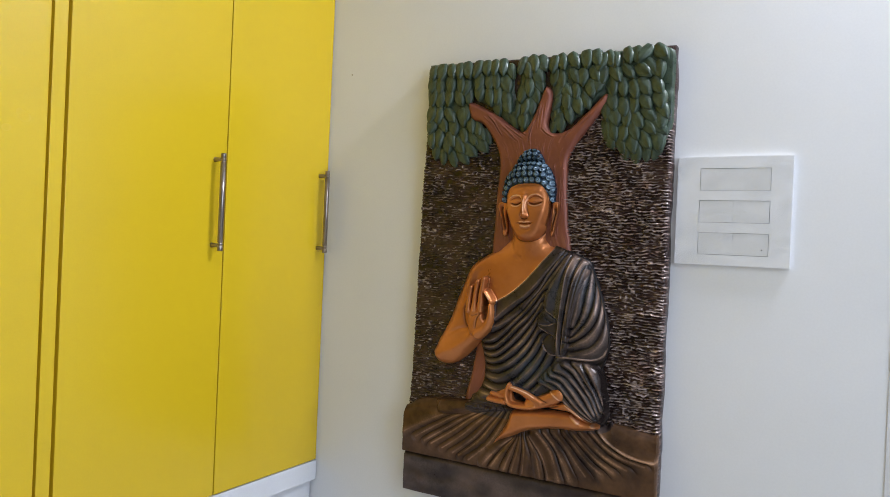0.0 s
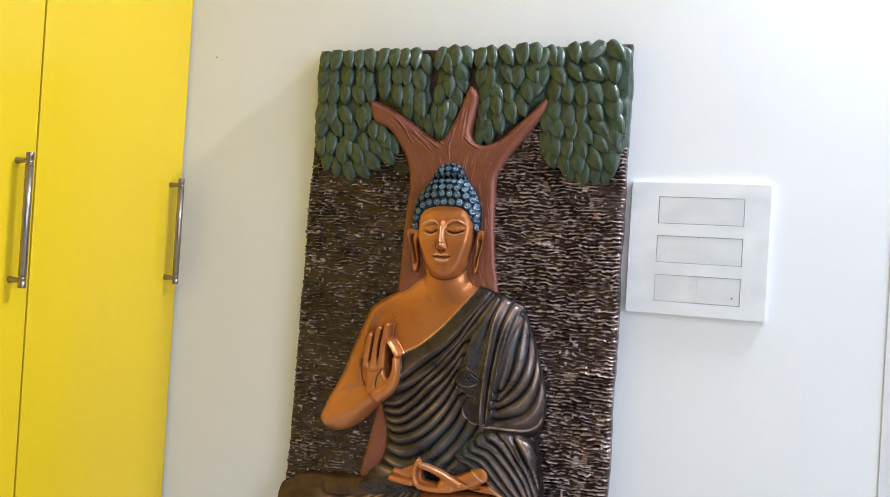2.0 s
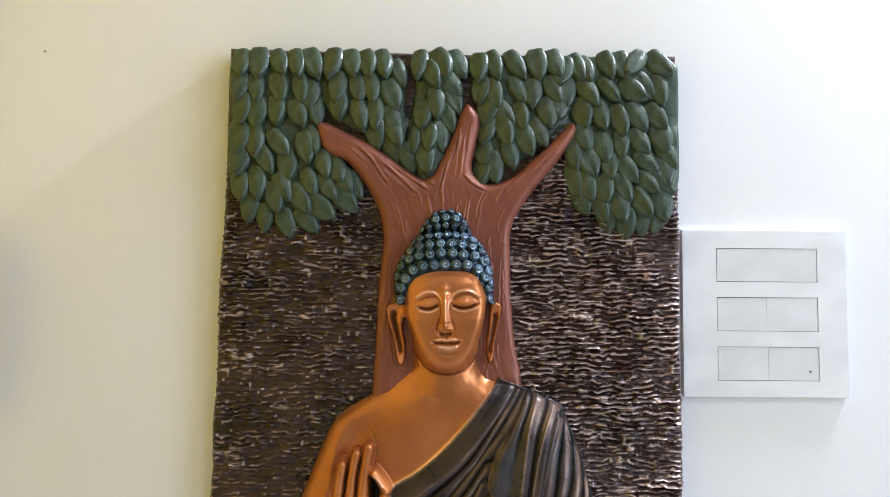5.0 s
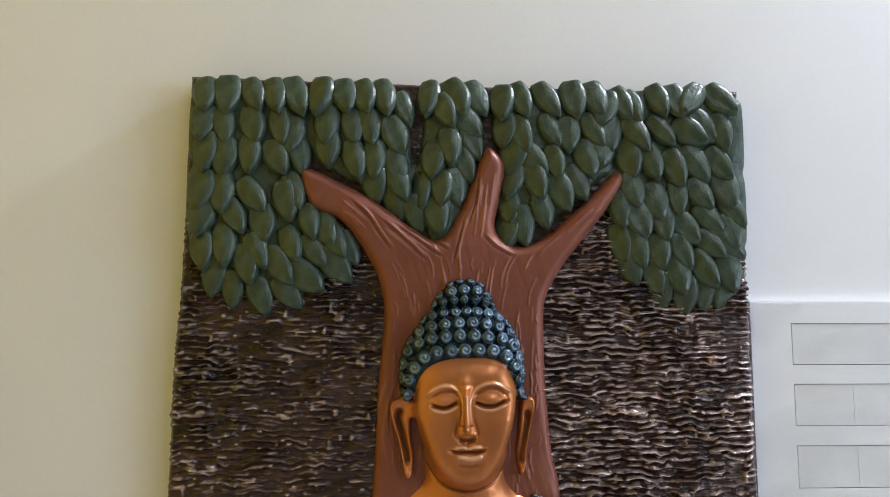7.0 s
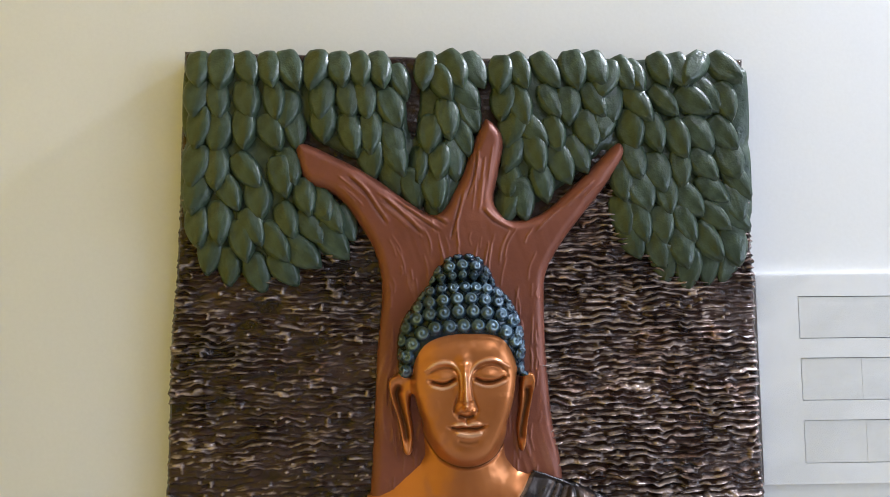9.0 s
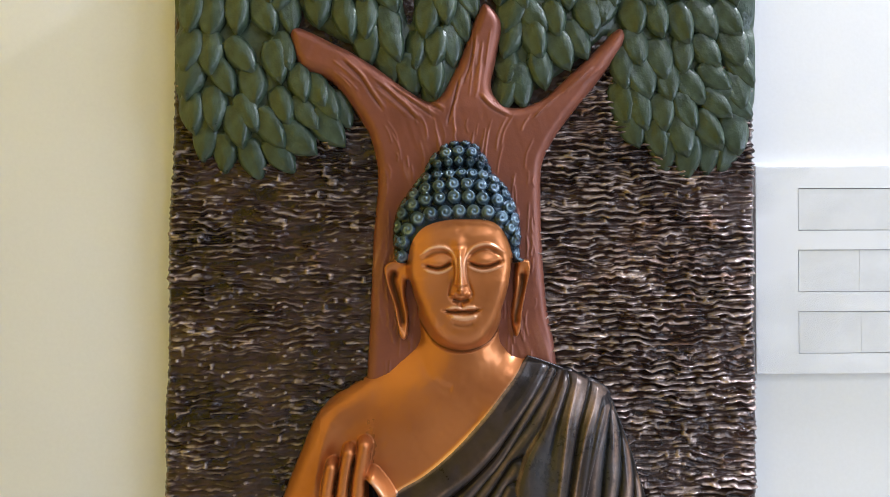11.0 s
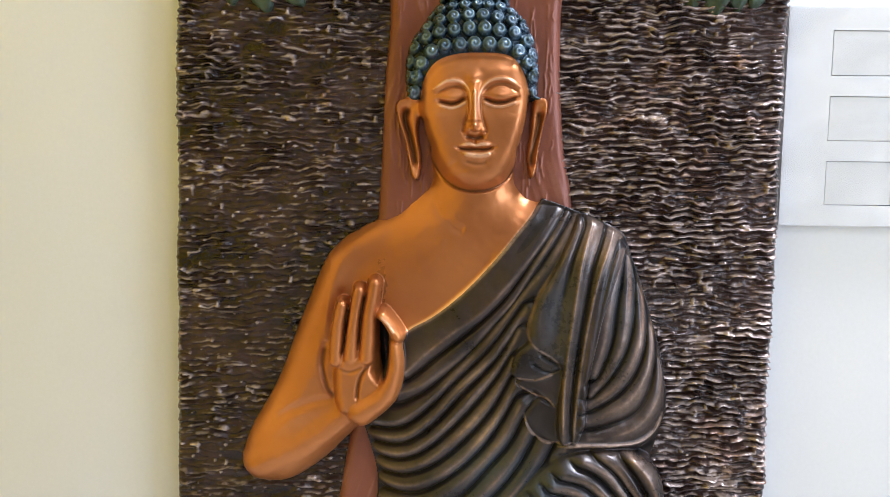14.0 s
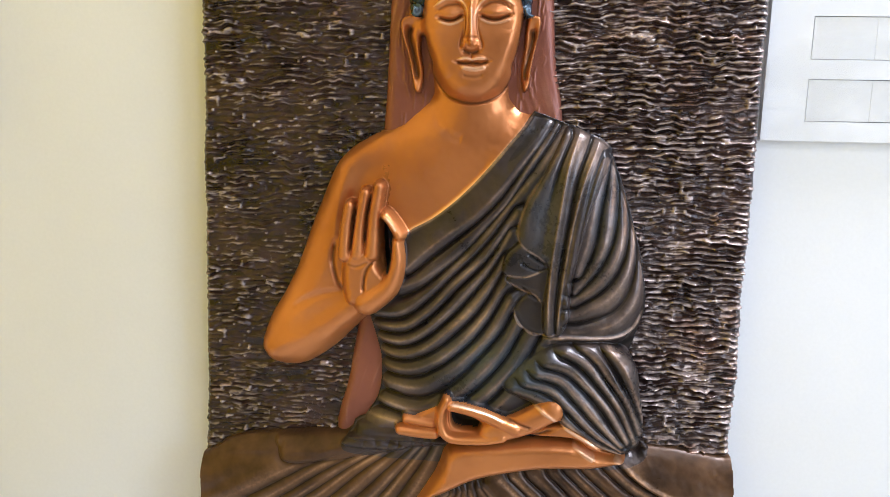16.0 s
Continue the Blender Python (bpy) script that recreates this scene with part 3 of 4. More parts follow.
tree.H += np.where(tree.paint > 0, 0.0010 * grain, 0)
tree.brush = np.clip((grain - 0.45) * 1.6, 0, 0.5)
strokes = np.random.RandomState(9)
for k in range(190):
    z = strokes.uniform(1240, 1505)
    x = strokes.uniform(-104, 54)
    toward = (x + 25) * 0.004 * max(0, (z - 1420) / 60)
    length = strokes.uniform(8, 34)
    tree.line([(x, z), (x - toward * length + strokes.uniform(-1.5, 1.5), z - length / 2), (x - toward * length * 1.4 + strokes.uniform(-2, 2), z - length)], strokes.uniform(0.0006, 0.0009), strokes.uniform(0.0005, 0.0012), strokes.uniform(0.0, 0.25))
for k in range(26):
    (ax, az), (bx, bz) = (((-150, 1548), (-62, 1485)), ((0, 1585), (-14, 1500)), ((118, 1545), (38, 1488)))[k % 3]
    f, g = strokes.uniform(0, 0.6), strokes.uniform(0.2, 0.4)
    ox, oz = strokes.uniform(-9, 9), strokes.uniform(-9, 9)
    tree.line([(ax + (bx - ax) * f + ox, az + (bz - az) * f + oz), (ax + (bx - ax) * (f + g / 2) + ox, az + (bz - az) * (f + g / 2) + oz - 1), (ax + (bx - ax) * (f + g) + ox, az + (bz - az) * (f + g) + oz - 4)], 0.0008, 0.0010, strokes.uniform(0.0, 0.2))
# wavy cuts where the branches meet the trunk
FORK = [[(-108, 1524), (-92, 1510), (-79, 1498), (-66, 1485)], [(-98, 1523), (-77, 1508), (-63, 1498), (-50, 1489)], [(-89, 1522), (-69, 1511), (-54, 1504), (-43, 1496)], [(-143, 1547), (-127, 1532), (-115, 1514), (-103, 1497)], [(-10, 1573), (-13, 1546), (-21, 1523)], [(-25, 1529), (-31, 1505), (-37, 1482)], [(-5, 1511), (7, 1499), (24, 1490)]]
for cut in FORK:
    tree.line(cut, 0.0012, -0.0018)
    tree.line([(x + 2.5, z + 2.5) for x, z in cut], 0.0012, 0.0012, 0.3)
tree.smooth(1)
tree.mesh("tree_trunk", tree.paint > 0, LEVEL, [BARK], relief, "red-brown tree trunk with three branches", sink=0.001)

crown = Sheet(-0.318, 0.286, 1.440, 1.676, 0.003)
for outline in ([(-313, 1670), (-200, 1672), (-190, 1600), (-198, 1570), (-312, 1585)], [(-312, 1590), (-200, 1580), (-175, 1540), (-145, 1510), (-160, 1470), (-205, 1452), (-260, 1455), (-310, 1485)],
                [(-188, 1672), (-100, 1672), (-82, 1640), (-78, 1600), (-78, 1535), (-110, 1555), (-185, 1592)], [(-66, 1672), (-12, 1672), (-8, 1640), (-12, 1600), (-46, 1515), (-76, 1540), (-72, 1620)], [(10, 1672), (150, 1672), (140, 1590), (60, 1520), (16, 1510), (20, 1590)],
                [(150, 1672), (281, 1672), (281, 1580), (150, 1580)], [(140, 1590), (282, 1585), (281, 1490), (250, 1450), (190, 1452), (140, 1500)]):
    crown.swell(outline, 0.0125, 0.030, 1)
crown.smooth(3)
slope_z, slope_x = np.gradient(crown.H, crown.step)
swell_h = crown.H.copy()
crown.H *= 0.75
crown_mesh = crown.mesh("foliage", crown.paint > 0, LEVEL, [LEAF], relief, "dark green bed of moulded leaves", sink=0.001)


def leaf_mesh(seed):
    """One moulded leaf, 46 mm long and 29 mm wide, tip at the bottom, with a keel off its middle and a turned-down edge."""
    rng = np.random.RandomState(seed)
    keel, sweep, dent = rng.uniform(0.05, 0.5), rng.uniform(-0.002, 0.005), rng.uniform(0, 0.0014)
    bm = bmesh.new()
    rows, cols = 12, 10
    grid = []
    for a in range(rows + 1):
        v = a / rows
        wide = 0.0150 * (math.sqrt(1 - ((0.40 - v) / 0.43) ** 2) if v < 0.40 else 1 - ((v - 0.40) / 0.60) ** 2.1) + 0.0002
        row = []
        for c in range(cols + 1):
            u = -1 + 2 * c / cols
            off = (keel - u) / (1 + keel) if u < keel else (u - keel) / (1 - keel)
            dome = (0.55 * max(0.0, 1 - off ** 2.4) ** 0.6 + 0.45 * max(0.0, 1 - off)) * math.sin(math.pi * (0.16 + 0.74 * v)) ** 0.6
            h = 0.0050 * dome - dent * math.exp(-((u + 0.3) / 0.3) ** 2 - ((v - 0.5) / 0.3) ** 2) + 0.0006 * (rng.rand() - 0.5)
            if c in (0, cols) or a in (0, rows):
                h = -0.0045
            row.append(bm.verts.new((wide * u * (0.97 if c in (0, cols) else 1) + sweep * v * v, -h, 0.020 - 0.046 * v)))
        grid.append(row)
    for r, q in zip(grid, grid[1:]):
        for c in range(cols):
            bm.faces.new((r[c], q[c], q[c + 1], r[c + 1]))
    me = bpy.data.meshes.new("leaf")
    bm.to_mesh(me)
    bm.free()
    me.polygons.foreach_set("use_smooth", [True] * len(me.polygons))
    me.materials.append(LEAF)
    return me


LEAVES = [leaf_mesh(k) for k in range(12)]
rng = np.random.RandomState(77)


def clump(leaves):
    """Leaves of one clump, each (x, z, lean), lying on the swell of the crown like shingles."""
    for x, z, lean in leaves:
        x, z = x + rng.uniform(-3.5, 3.5), z + rng.uniform(-3, 3)
        px, pz = min(max(x, -298), 263) / 1000, min(z + (8 if z > 1640 else 2), 1664.5) / 1000
        i, j = int(np.clip((pz - crown.zs[0]) / crown.step, 0, len(crown.zs) - 1)), int(np.clip((px - crown.xs[0]) / crown.step, 0, len(crown.xs) - 1))
        ob = new("leaf", LEAVES[rng.randint(12)])
        ob.parent = crown_mesh
        size = rng.uniform(0.98, 1.14)
        back, side = math.degrees(math.atan(slope_z[i, j])), -math.degrees(math.atan(slope_x[i, j]))
        turn = Euler((radians(-9 + 0.7 * max(-32, min(32, back)) + rng.uniform(-3, 3)), radians(-lean + rng.uniform(-9, 9)), radians(0.7 * max(-32, min(32, side)) + rng.uniform(-8, 8))))
        ob.matrix_local = Matrix.LocRotScale(Vector((px, -LEVEL - 0.0005 - max(swell_h[i, j], 0.0055) - rng.uniform(0, 0.0015), pz)), turn, (size * rng.uniform(0.86, 1.08), size * rng.uniform(0.8, 1.25), size))


clump(((-302, 1662, 4), (-277, 1660, 5), (-252, 1662, 8), (-225, 1662, 8), (-205, 1660, 6), (-298, 1633, 2), (-275, 1629, 5), (-250, 1632, 10), (-223, 1629, 10), (-205, 1622, 5), (-298, 1600, -2), (-275, 1597, 4), (-248, 1596, 8), (-221, 1596, 14), (-200, 1597, 4)))
clump(((-302, 1560, -6), (-279, 1556, 0), (-246, 1554, 38), (-213, 1548, 18), (-208, 1561, 12), (-269, 1532, 22), (-298, 1536, -8), (-238, 1524, 12), (-191, 1529, 16), (-176, 1521, 25), (-273, 1501, -4), (-243, 1498, 22), (-209, 1505, 32), (-164, 1508, 28), (-148, 1499, 22), (-298, 1499, -8), (-252, 1484, 10), (-219, 1478, 36), (-182, 1493, 34), (-157, 1484, 44), (-288, 1469, -16), (-264, 1458, -4), (-238, 1450, 14), (-209, 1454, 26), (-190, 1468, 42)))
clump(((-176, 1664, 4), (-152, 1663, 8), (-130, 1665, 10), (-112, 1659, 14), (-86, 1647, 20), (-173, 1632, 0), (-145, 1627, 8), (-123, 1628, 10), (-99, 1622, 14), (-172, 1606, 0), (-144, 1590, 4), (-121, 1592, 12), (-117, 1567, 10), (-97, 1587, 10), (-99, 1551, 14), (-75, 1538, 20), (-92, 1571, 8)))
clump(((-61, 1664, 6), (-36, 1663, 14), (-14, 1659, 18), (-47, 1640, 22), (-24, 1635, 24), (-40, 1612, 16), (-14, 1617, 24), (-59, 1592, -4), (-26, 1592, 16), (-71, 1563, -6), (-50, 1566, 4), (-29, 1567, 8), (-58, 1538, -6), (-37, 1533, 6), (-47, 1514, 2)))
clump(((15, 1654, -4), (37, 1653, 18), (65, 1656, 26), (91, 1660, 4), (114, 1655, 12), (130, 1647, -4), (18, 1630, -4), (37, 1620, 16), (68, 1626, 16), (91, 1622, 2), (113, 1628, 18), (133, 1626, -4), (29, 1602, -4), (50, 1596, 30), (72, 1591, 24), (105, 1596, 10), (123, 1606, -8), (30, 1575, -4), (51, 1571, 8), (74, 1561, 24), (95, 1569, 14), (22, 1543, -6), (37, 1526, 4), (57, 1541, 8), (20, 1519, -4)))
clump(((144, 1655, 20), (159, 1652, 26), (184, 1657, 28), (204, 1655, 10), (225, 1657, -26), (253, 1658, 36), (158, 1623, 40), (189, 1629, 34), (214, 1626, 42), (237, 1630, 36), (256, 1629, 24), (151, 1598, 0), (177, 1596, 14), (203, 1590, 20), (226, 1592, 26), (250, 1590, 30)))
clump(((158, 1566, 14), (178, 1550, 2), (204, 1554, 6), (227, 1557, 22), (255, 1566, 30), (263, 1544, 34), (141, 1543, 4), (159, 1535, 12), (187, 1530, 2), (212, 1523, 32), (235, 1532, 36), (262, 1518, 24), (140, 1508, 14), (158, 1500, 20), (184, 1500, 18), (207, 1496, 10), (233, 1502, 40), (257, 1504, 36), (148, 1481, 20), (177, 1472, 8), (201, 1472, 6), (225, 1480, 20), (253, 1478, 14), (184, 1456, 6), (210, 1452, 4), (233, 1451, 0), (254, 1458, -12)))

# ---------------------------------------------------------------- relief: seated figure
CLOTH, FLESH, CURL, GAP = 1, 2, 3, 4
fig = Sheet(-0.3425, 0.2875, 0.7235, 1.4735, 0.0008)

# legs under the robe
LEGS = [(-420, 700), (-400, 830), (-335, 838), (-304, 857), (-268, 865), (-178, 874), (-120, 900), (60, 900), (163, 866), (182, 872), (227, 869), (267, 862), (330, 848), (400, 700)]
fig.swell(LEGS, 0.020, 0.035, CLOTH)
for cx, cz, sx, sz, h in ((-0.262, 0.802, 0.09, 0.05, 0.012), (0.225, 0.785, 0.09, 0.05, 0.011), (-0.02, 0.77, 0.09, 0.05, 0.006)):
    fig.H += np.where(fig.paint > 0, h * np.exp(-((fig.X - cx) / sx) ** 2 - ((fig.Z - cz) / sz) ** 2), 0)
fig.folds([(-146, 856), (-210, 838), (-265, 812), (-330, 775)], [(-52, 864), (-71, 825), (-100, 780), (-150, 735)], 8, 0.0042, 0.016)
fig.folds([(161, 852), (190, 829), (233, 812), (290, 806)], [(20, 826), (50, 795), (64, 765), (76, 730)], 8, 0.0060, 0.018, brush=1.2)
fig.folds([(-40, 805), (-75, 775), (-112, 732)], [(2, 815), (36, 775), (52, 730)], 7, 0.0065, 0.014, [(-50, 815), (20, 830), (70, 730), (-130, 725)], 1.1)
fig.line([(161, 849), (190, 828), (233, 811), (290, 805)], 0.0028, 0.0045, 1.5)
fig.line([(-338, 826), (-300, 838), (-250, 842), (-180, 846), (-112, 852)], 0.005, -0.0025)
fig.line([(-236, 866), (-239, 850), (-233, 838), (-200, 838), (-150, 846)], 0.0035, -0.0022)
fig.swell([(-238, 866), (-241, 850), (-232, 837), (-190, 838), (-120, 851), (-90, 862), (-150, 874)], 0.005, 0.007, CLOTH, over=True)
fig.swell([(-150, 876), (-140, 890), (-60, 880), (-40, 868), (-110, 858), (-165, 862)], 0.006, 0.010, CLOTH, over=True)

fig.paint[fig.paint == CLOTH] = 5

# trunk of the body: bare chest, then the robe over one shoulder
BODY = [(-70, 1264), (-108, 1233), (-144, 1214), (-164, 1197), (-172, 1170), (-160, 1110), (-142, 1050), (-133, 1011), (-121, 965), (-124, 923), (-142, 890), (-140, 868),
        (60, 860), (160, 862), (174, 874), (179, 892), (166, 932), (158, 972), (167, 1007), (175, 1040), (169, 1085), (159, 1123), (147, 1160), (136, 1189), (125, 1212), (96, 1229), (62, 1243), (36, 1252), (18, 1264)]
fig.swell(BODY, 0.030, 0.075, FLESH)
ROBED = [(46, 1250), (31, 1229), (17, 1212), (-5, 1185), (-33, 1155), (-62, 1131), (-88, 1116), (-104, 1098), (-128, 1040), (-150, 1010), (-140, 960), (-150, 890), (-150, 850), (60, 846), (170, 850), (190, 890), (185, 1040), (160, 1150), (140, 1210), (96, 1238), (62, 1252)]
fig.tint(ROBED, CLOTH)
bare = fig.H.copy()
line = spline(ROBED, True)
w = fig.window(line, 0.002)
rim_d, _ = fig.distance(w, np.vstack([line, line[:1]]))
fig.H[w] += np.where(fig.inside(w, line) & (fig.paint[w] == CLOTH) & (fig.Z[w] > 0.87), 0.004 * np.clip(rim_d / 0.004, 0, 1), 0)
UPPER = ([(63, 1237), (41, 1203), (13, 1167), (-15, 1137), (-43, 1116), (-66, 1098), (-91, 1074)],
         [(68, 1233), (38, 1186), (16, 1149), (-6, 1124), (-28, 1099), (-48, 1081), (-74, 1063), (-96, 1054)],
         [(76, 1230), (52, 1188), (30, 1160), (8, 1130), (-14, 1102), (-40, 1075), (-65, 1048), (-97, 1024), (-124, 1020)],
         [(28, 1140), (8, 1108), (-14, 1082), (-39, 1058), (-62, 1032), (-91, 1010), (-128, 1006)],
         [(22, 1118), (6, 1088), (-19, 1055), (-48, 1023), (-76, 999), (-100, 990), (-128, 992)])
LOWER = ([(17, 1090), (3, 1062), (-19, 1032), (-47, 1003), (-73, 983), (-100, 975), (-128, 979)],
         [(19, 1066), (0, 1030), (-30, 992), (-59, 969), (-91, 958), (-126, 962)],
         [(24, 1044), (6, 1008), (-24, 974), (-53, 950), (-79, 938), (-125, 942)],
         [(34, 1022), (15, 984), (-12, 952), (-41, 926), (-76, 912), (-126, 920)],
         [(48, 1004), (28, 966), (-1, 932), (-32, 908), (-70, 896), (-136, 900)], [(70, 1000), (46, 958), (16, 922), (-14, 898)])
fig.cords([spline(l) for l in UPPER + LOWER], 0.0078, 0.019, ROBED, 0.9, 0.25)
fig.line([(46, 1249), (31, 1228), (17, 1211), (-5, 1184), (-33, 1155), (-62, 1131), (-88, 1116), (-100, 1104)], 0.0022, 0.0022, 1.0)
# hanging end of the robe: four overlapping turns of the hem, the long one on top
MAIN = [(82, 1235), (71, 1213), (55, 1180), (39, 1152), (30, 1120), (36, 1104), (53, 1093), (62, 1085), (64, 1070), (60, 1040), (62, 1010), (72, 1005), (82, 1010), (88, 1028), (89, 1057), (95, 1098), (105, 1141), (117, 1176), (129, 1203), (124, 1217), (101, 1228)]
for turn, lift in (([(28, 1036), (31, 1024), (38, 1014), (50, 1007), (66, 1006), (84, 1012), (86, 1050), (60, 1056), (40, 1050)], 0.0015),
                   ([(19, 1066), (37, 1055), (51, 1050), (58, 1042), (75, 1050), (85, 1075), (60, 1085), (30, 1078)], 0.0040),
                   ([(17, 1072), (38, 1070), (57, 1077), (75, 1090), (66, 1112), (40, 1112), (22, 1100), (15, 1086)], 0.0060), (MAIN, 0.0080)):
    line = spline(turn, True)
    w = fig.window(line, 0.002)
    fig.H[w] = np.where(fig.inside(w, line), bare[w] + lift, fig.H[w])
    fig.brush[w] = np.where(fig.inside(w, line), 0, fig.brush[w])
    fig.swell(turn, 0.0055, 0.008, CLOTH, over=True)
fig.cords([spline(l) for l in ([(76, 1222), (58, 1180), (42, 1145), (40, 1116)], [(96, 1228), (82, 1189), (75, 1138), (70, 1086), (67, 1045), (67, 1010)], [(115, 1216), (99, 1175), (90, 1127), (84, 1081), (81, 1045), (79, 1012)])], 0.0055, 0.014, MAIN, 0.5, 0.2)
for crease in ([(120, 1214), (106, 1172), (97, 1128), (91, 1085), (88, 1040)], [(62, 1084), (50, 1090), (42, 1096)], [(56, 1076), (44, 1080), (34, 1086)], [(56, 1044), (44, 1052), (36, 1058)]):
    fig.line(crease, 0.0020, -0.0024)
for crest in ([(93, 1229), (80, 1189), (73, 1138), (67, 1086), (65, 1045), (66, 1008)], [(113, 1217), (97, 1175), (87, 1127), (81, 1081), (77, 1034), (76, 1010)], MAIN[2:8], [(17, 1072), (38, 1070), (57, 1077)], [(19, 1066), (37, 1055), (51, 1050), (58, 1042)], [(28, 1036), (31, 1024), (38, 1014), (50, 1007), (66, 1006), (82, 1010)]):
    fig.line(crest, 0.0013, 0.0018, 1.1)
# sleeve round the upper arm
fig.cords([spline(l) for l in ([(124, 1196), (117, 1172), (109, 1140), (104, 1104), (97, 1075)], [(131, 1198), (131, 1162), (127, 1122), (117, 1090), (94, 1054)], [(137, 1194), (145, 1156), (144, 1116), (131, 1081), (112, 1058), (92, 1044)],
           [(148, 1168), (156, 1128), (154, 1088), (135, 1052), (107, 1034), (92, 1028)], [(160, 1128), (167, 1082), (162, 1047), (142, 1022), (113, 1012), (93, 1010)])], 0.0068, 0.014, ROBED, 0.9, 0.2)
fig.line([(62, 1002), (91, 1004), (119, 1003), (145, 1004), (162, 1013), (171, 1032)], 0.0024, 0.0040, 1.4)
fig.line([(60, 992), (100, 992), (146, 993), (166, 1004)], 0.0035, -0.0055)
# neck and collar bones
fig.limb([(-25, 1300), (-25, 1262), (-26, 1240)], 0.043, 0.050, 0.033, FLESH)
fig.blend(-0.028, 1.236, 0.066, 0.034, FLESH, 400)
fig.line([(-63, 1250), (-57, 1231), (-43, 1219), (-32, 1216)], 0.0050, -0.0014)
fig.line([(-120, 1222), (-80, 1218), (-45, 1226)], 0.008, 0.0014)

# raised arm
ARM = [(-105, 1228), (-144, 1214), (-164, 1198), (-176, 1181), (-191, 1145), (-203, 1115), (-218, 1073), (-233, 1042), (-251, 1011), (-260, 983), (-258, 965), (-244, 953), (-226, 950), (-204, 955), (-174, 975),
       (-144, 1005), (-114, 1033), (-99, 1058), (-97, 1082), (-100, 1104), (-135, 1112), (-140, 1160)]
fig.swell(ARM, 0.033, 0.036, FLESH)
fig.blend(-0.118, 1.165, 0.032, 0.055, FLESH, 160)
fig.limb([(-236, 978), (-190, 1000), (-145, 1036)], 0.025, 0.022, 0.037, FLESH)
fig.blend(-0.195, 1.0, 0.045, 0.035, FLESH, 40)
fig.line([(-158, 1047), (-170, 1045), (-187, 1041), (-207, 1032), (-222, 1022)], 0.0044, -0.0026)
fig.line([(-170, 1103), (-173, 1080), (-168, 1057), (-159, 1046)], 0.0026, -0.0028)
fig.swell([(-157, 1100), (-166, 1078), (-166, 1054), (-160, 1030), (-141, 1025), (-113, 1041), (-104, 1064), (-114, 1080), (-118, 1100)], 0.046, 0.016, FLESH)
for finger, r in (([(-158, 1088), (-156, 1120), (-152, 1143)], 0.0076), ([(-144, 1090), (-140, 1129), (-135, 1157)], 0.0080), ([(-128, 1090), (-125, 1132), (-120, 1164)], 0.0082)):
    fig.limb(finger, r, r * 0.82, 0.010, FLESH, 0.039)
for gap in ([(-152, 1092), (-149, 1114), (-145, 1140)], [(-136, 1100), (-134, 1129), (-129, 1154)]):
    fig.line(gap, 0.0014, -0.0055)
fig.limb([(-133, 1036), (-110, 1054), (-100, 1080), (-100, 1104)], 0.016, 0.0075, 0.020, FLESH, 0.032)
fig.limb([(-112, 1134), (-104, 1124), (-97, 1113)], 0.0072, 0.0078, 0.022, FLESH, 0.032)
fig.line([(-124, 1085), (-132, 1075), (-136, 1063), (-137, 1046)], 0.0020, -0.0030)
fig.line([(-155, 1080), (-144, 1077), (-130, 1083)], 0.0020, -0.0018)
fig.line([(-114, 1134), (-106, 1126), (-100, 1117)], 0.0014, 0.0012, 1.2)

fig.swell([(-117, 1126), (-110, 1122), (-106, 1100), (-108, 1076), (-112, 1068), (-116, 1090)], -0.016, 0.004, GAP, over=True)

# lower leg with the foot, then the hand that rests on it
SHIN = [(-38, 874), (30, 885), (95, 888), (134, 876), (158, 869), (162, 856), (123, 845), (64, 841), (0, 827), (-40, 807), (-78, 787), (-126, 738), (-112, 752), (-80, 800), (-56, 838)]
fig.swell(SHIN, 0.046, 0.018, FLESH)
fig.line([(100, 884), (112, 874), (124, 866)], 0.004, 0.003, 0.8)
fig.line([(148, 868), (152, 862), (156, 856)], 0.004, 0.003, 0.8)
fig.swell([(85, 908), (112, 899), (136, 878), (158, 865), (120, 872), (98, 884), (45, 886), (50, 896)], 0.044, 0.008, FLESH)
fig.swell([(-102, 884), (-98, 898), (-52, 926), (-43, 932), (-38, 900), (-38, 880), (-70, 879)], 0.042, 0.008, FLESH)
fig.swell([(-46, 880), (-46, 930), (-36, 927), (-3, 920), (29, 908), (40, 918), (62, 932), (84, 920), (60, 900), (49, 896), (17, 884), (-22, 878)], 0.043, 0.012, FLESH)
fig.limb([(-94, 891), (-75, 889), (-56, 888)], 0.0072, 0.0076, 0.013, FLESH, 0.038)
fig.limb([(-88, 904), (-72, 901), (-58, 899)], 0.0055, 0.0058, 0.010, FLESH, 0.038)
fig.swell([(-37, 916), (-26, 913), (-8, 905), (2, 898), (-1, 893), (-14, 894), (-28, 895), (-36, 900)], -0.024, 0.003, GAP, over=True)
fig.limb([(-42, 931), (-48, 915), (-47, 898), (-40, 887), (-24, 884), (0, 885), (20, 889)], 0.0054, 0.0076, 0.013, FLESH, 0.042)
fig.limb([(-37, 923), (-20, 920), (0, 914), (20, 906), (34, 900)], 0.0062, 0.0086, 0.013, FLESH, 0.043)
fig.limb([(8, 893), (40, 903), (74, 922)], 0.0140, 0.0150, 0.013, FLESH, 0.040)
fig.line([(-34, 876), (10, 879), (50, 889), (80, 900)], 0.0020, -0.0040)
fig.line([(26, 912), (40, 906), (52, 902)], 0.0020, -0.0028)
fig.line([(-38, 927), (-20, 924), (5, 917), (24, 908)], 0.0011, 0.0008, 1.2)
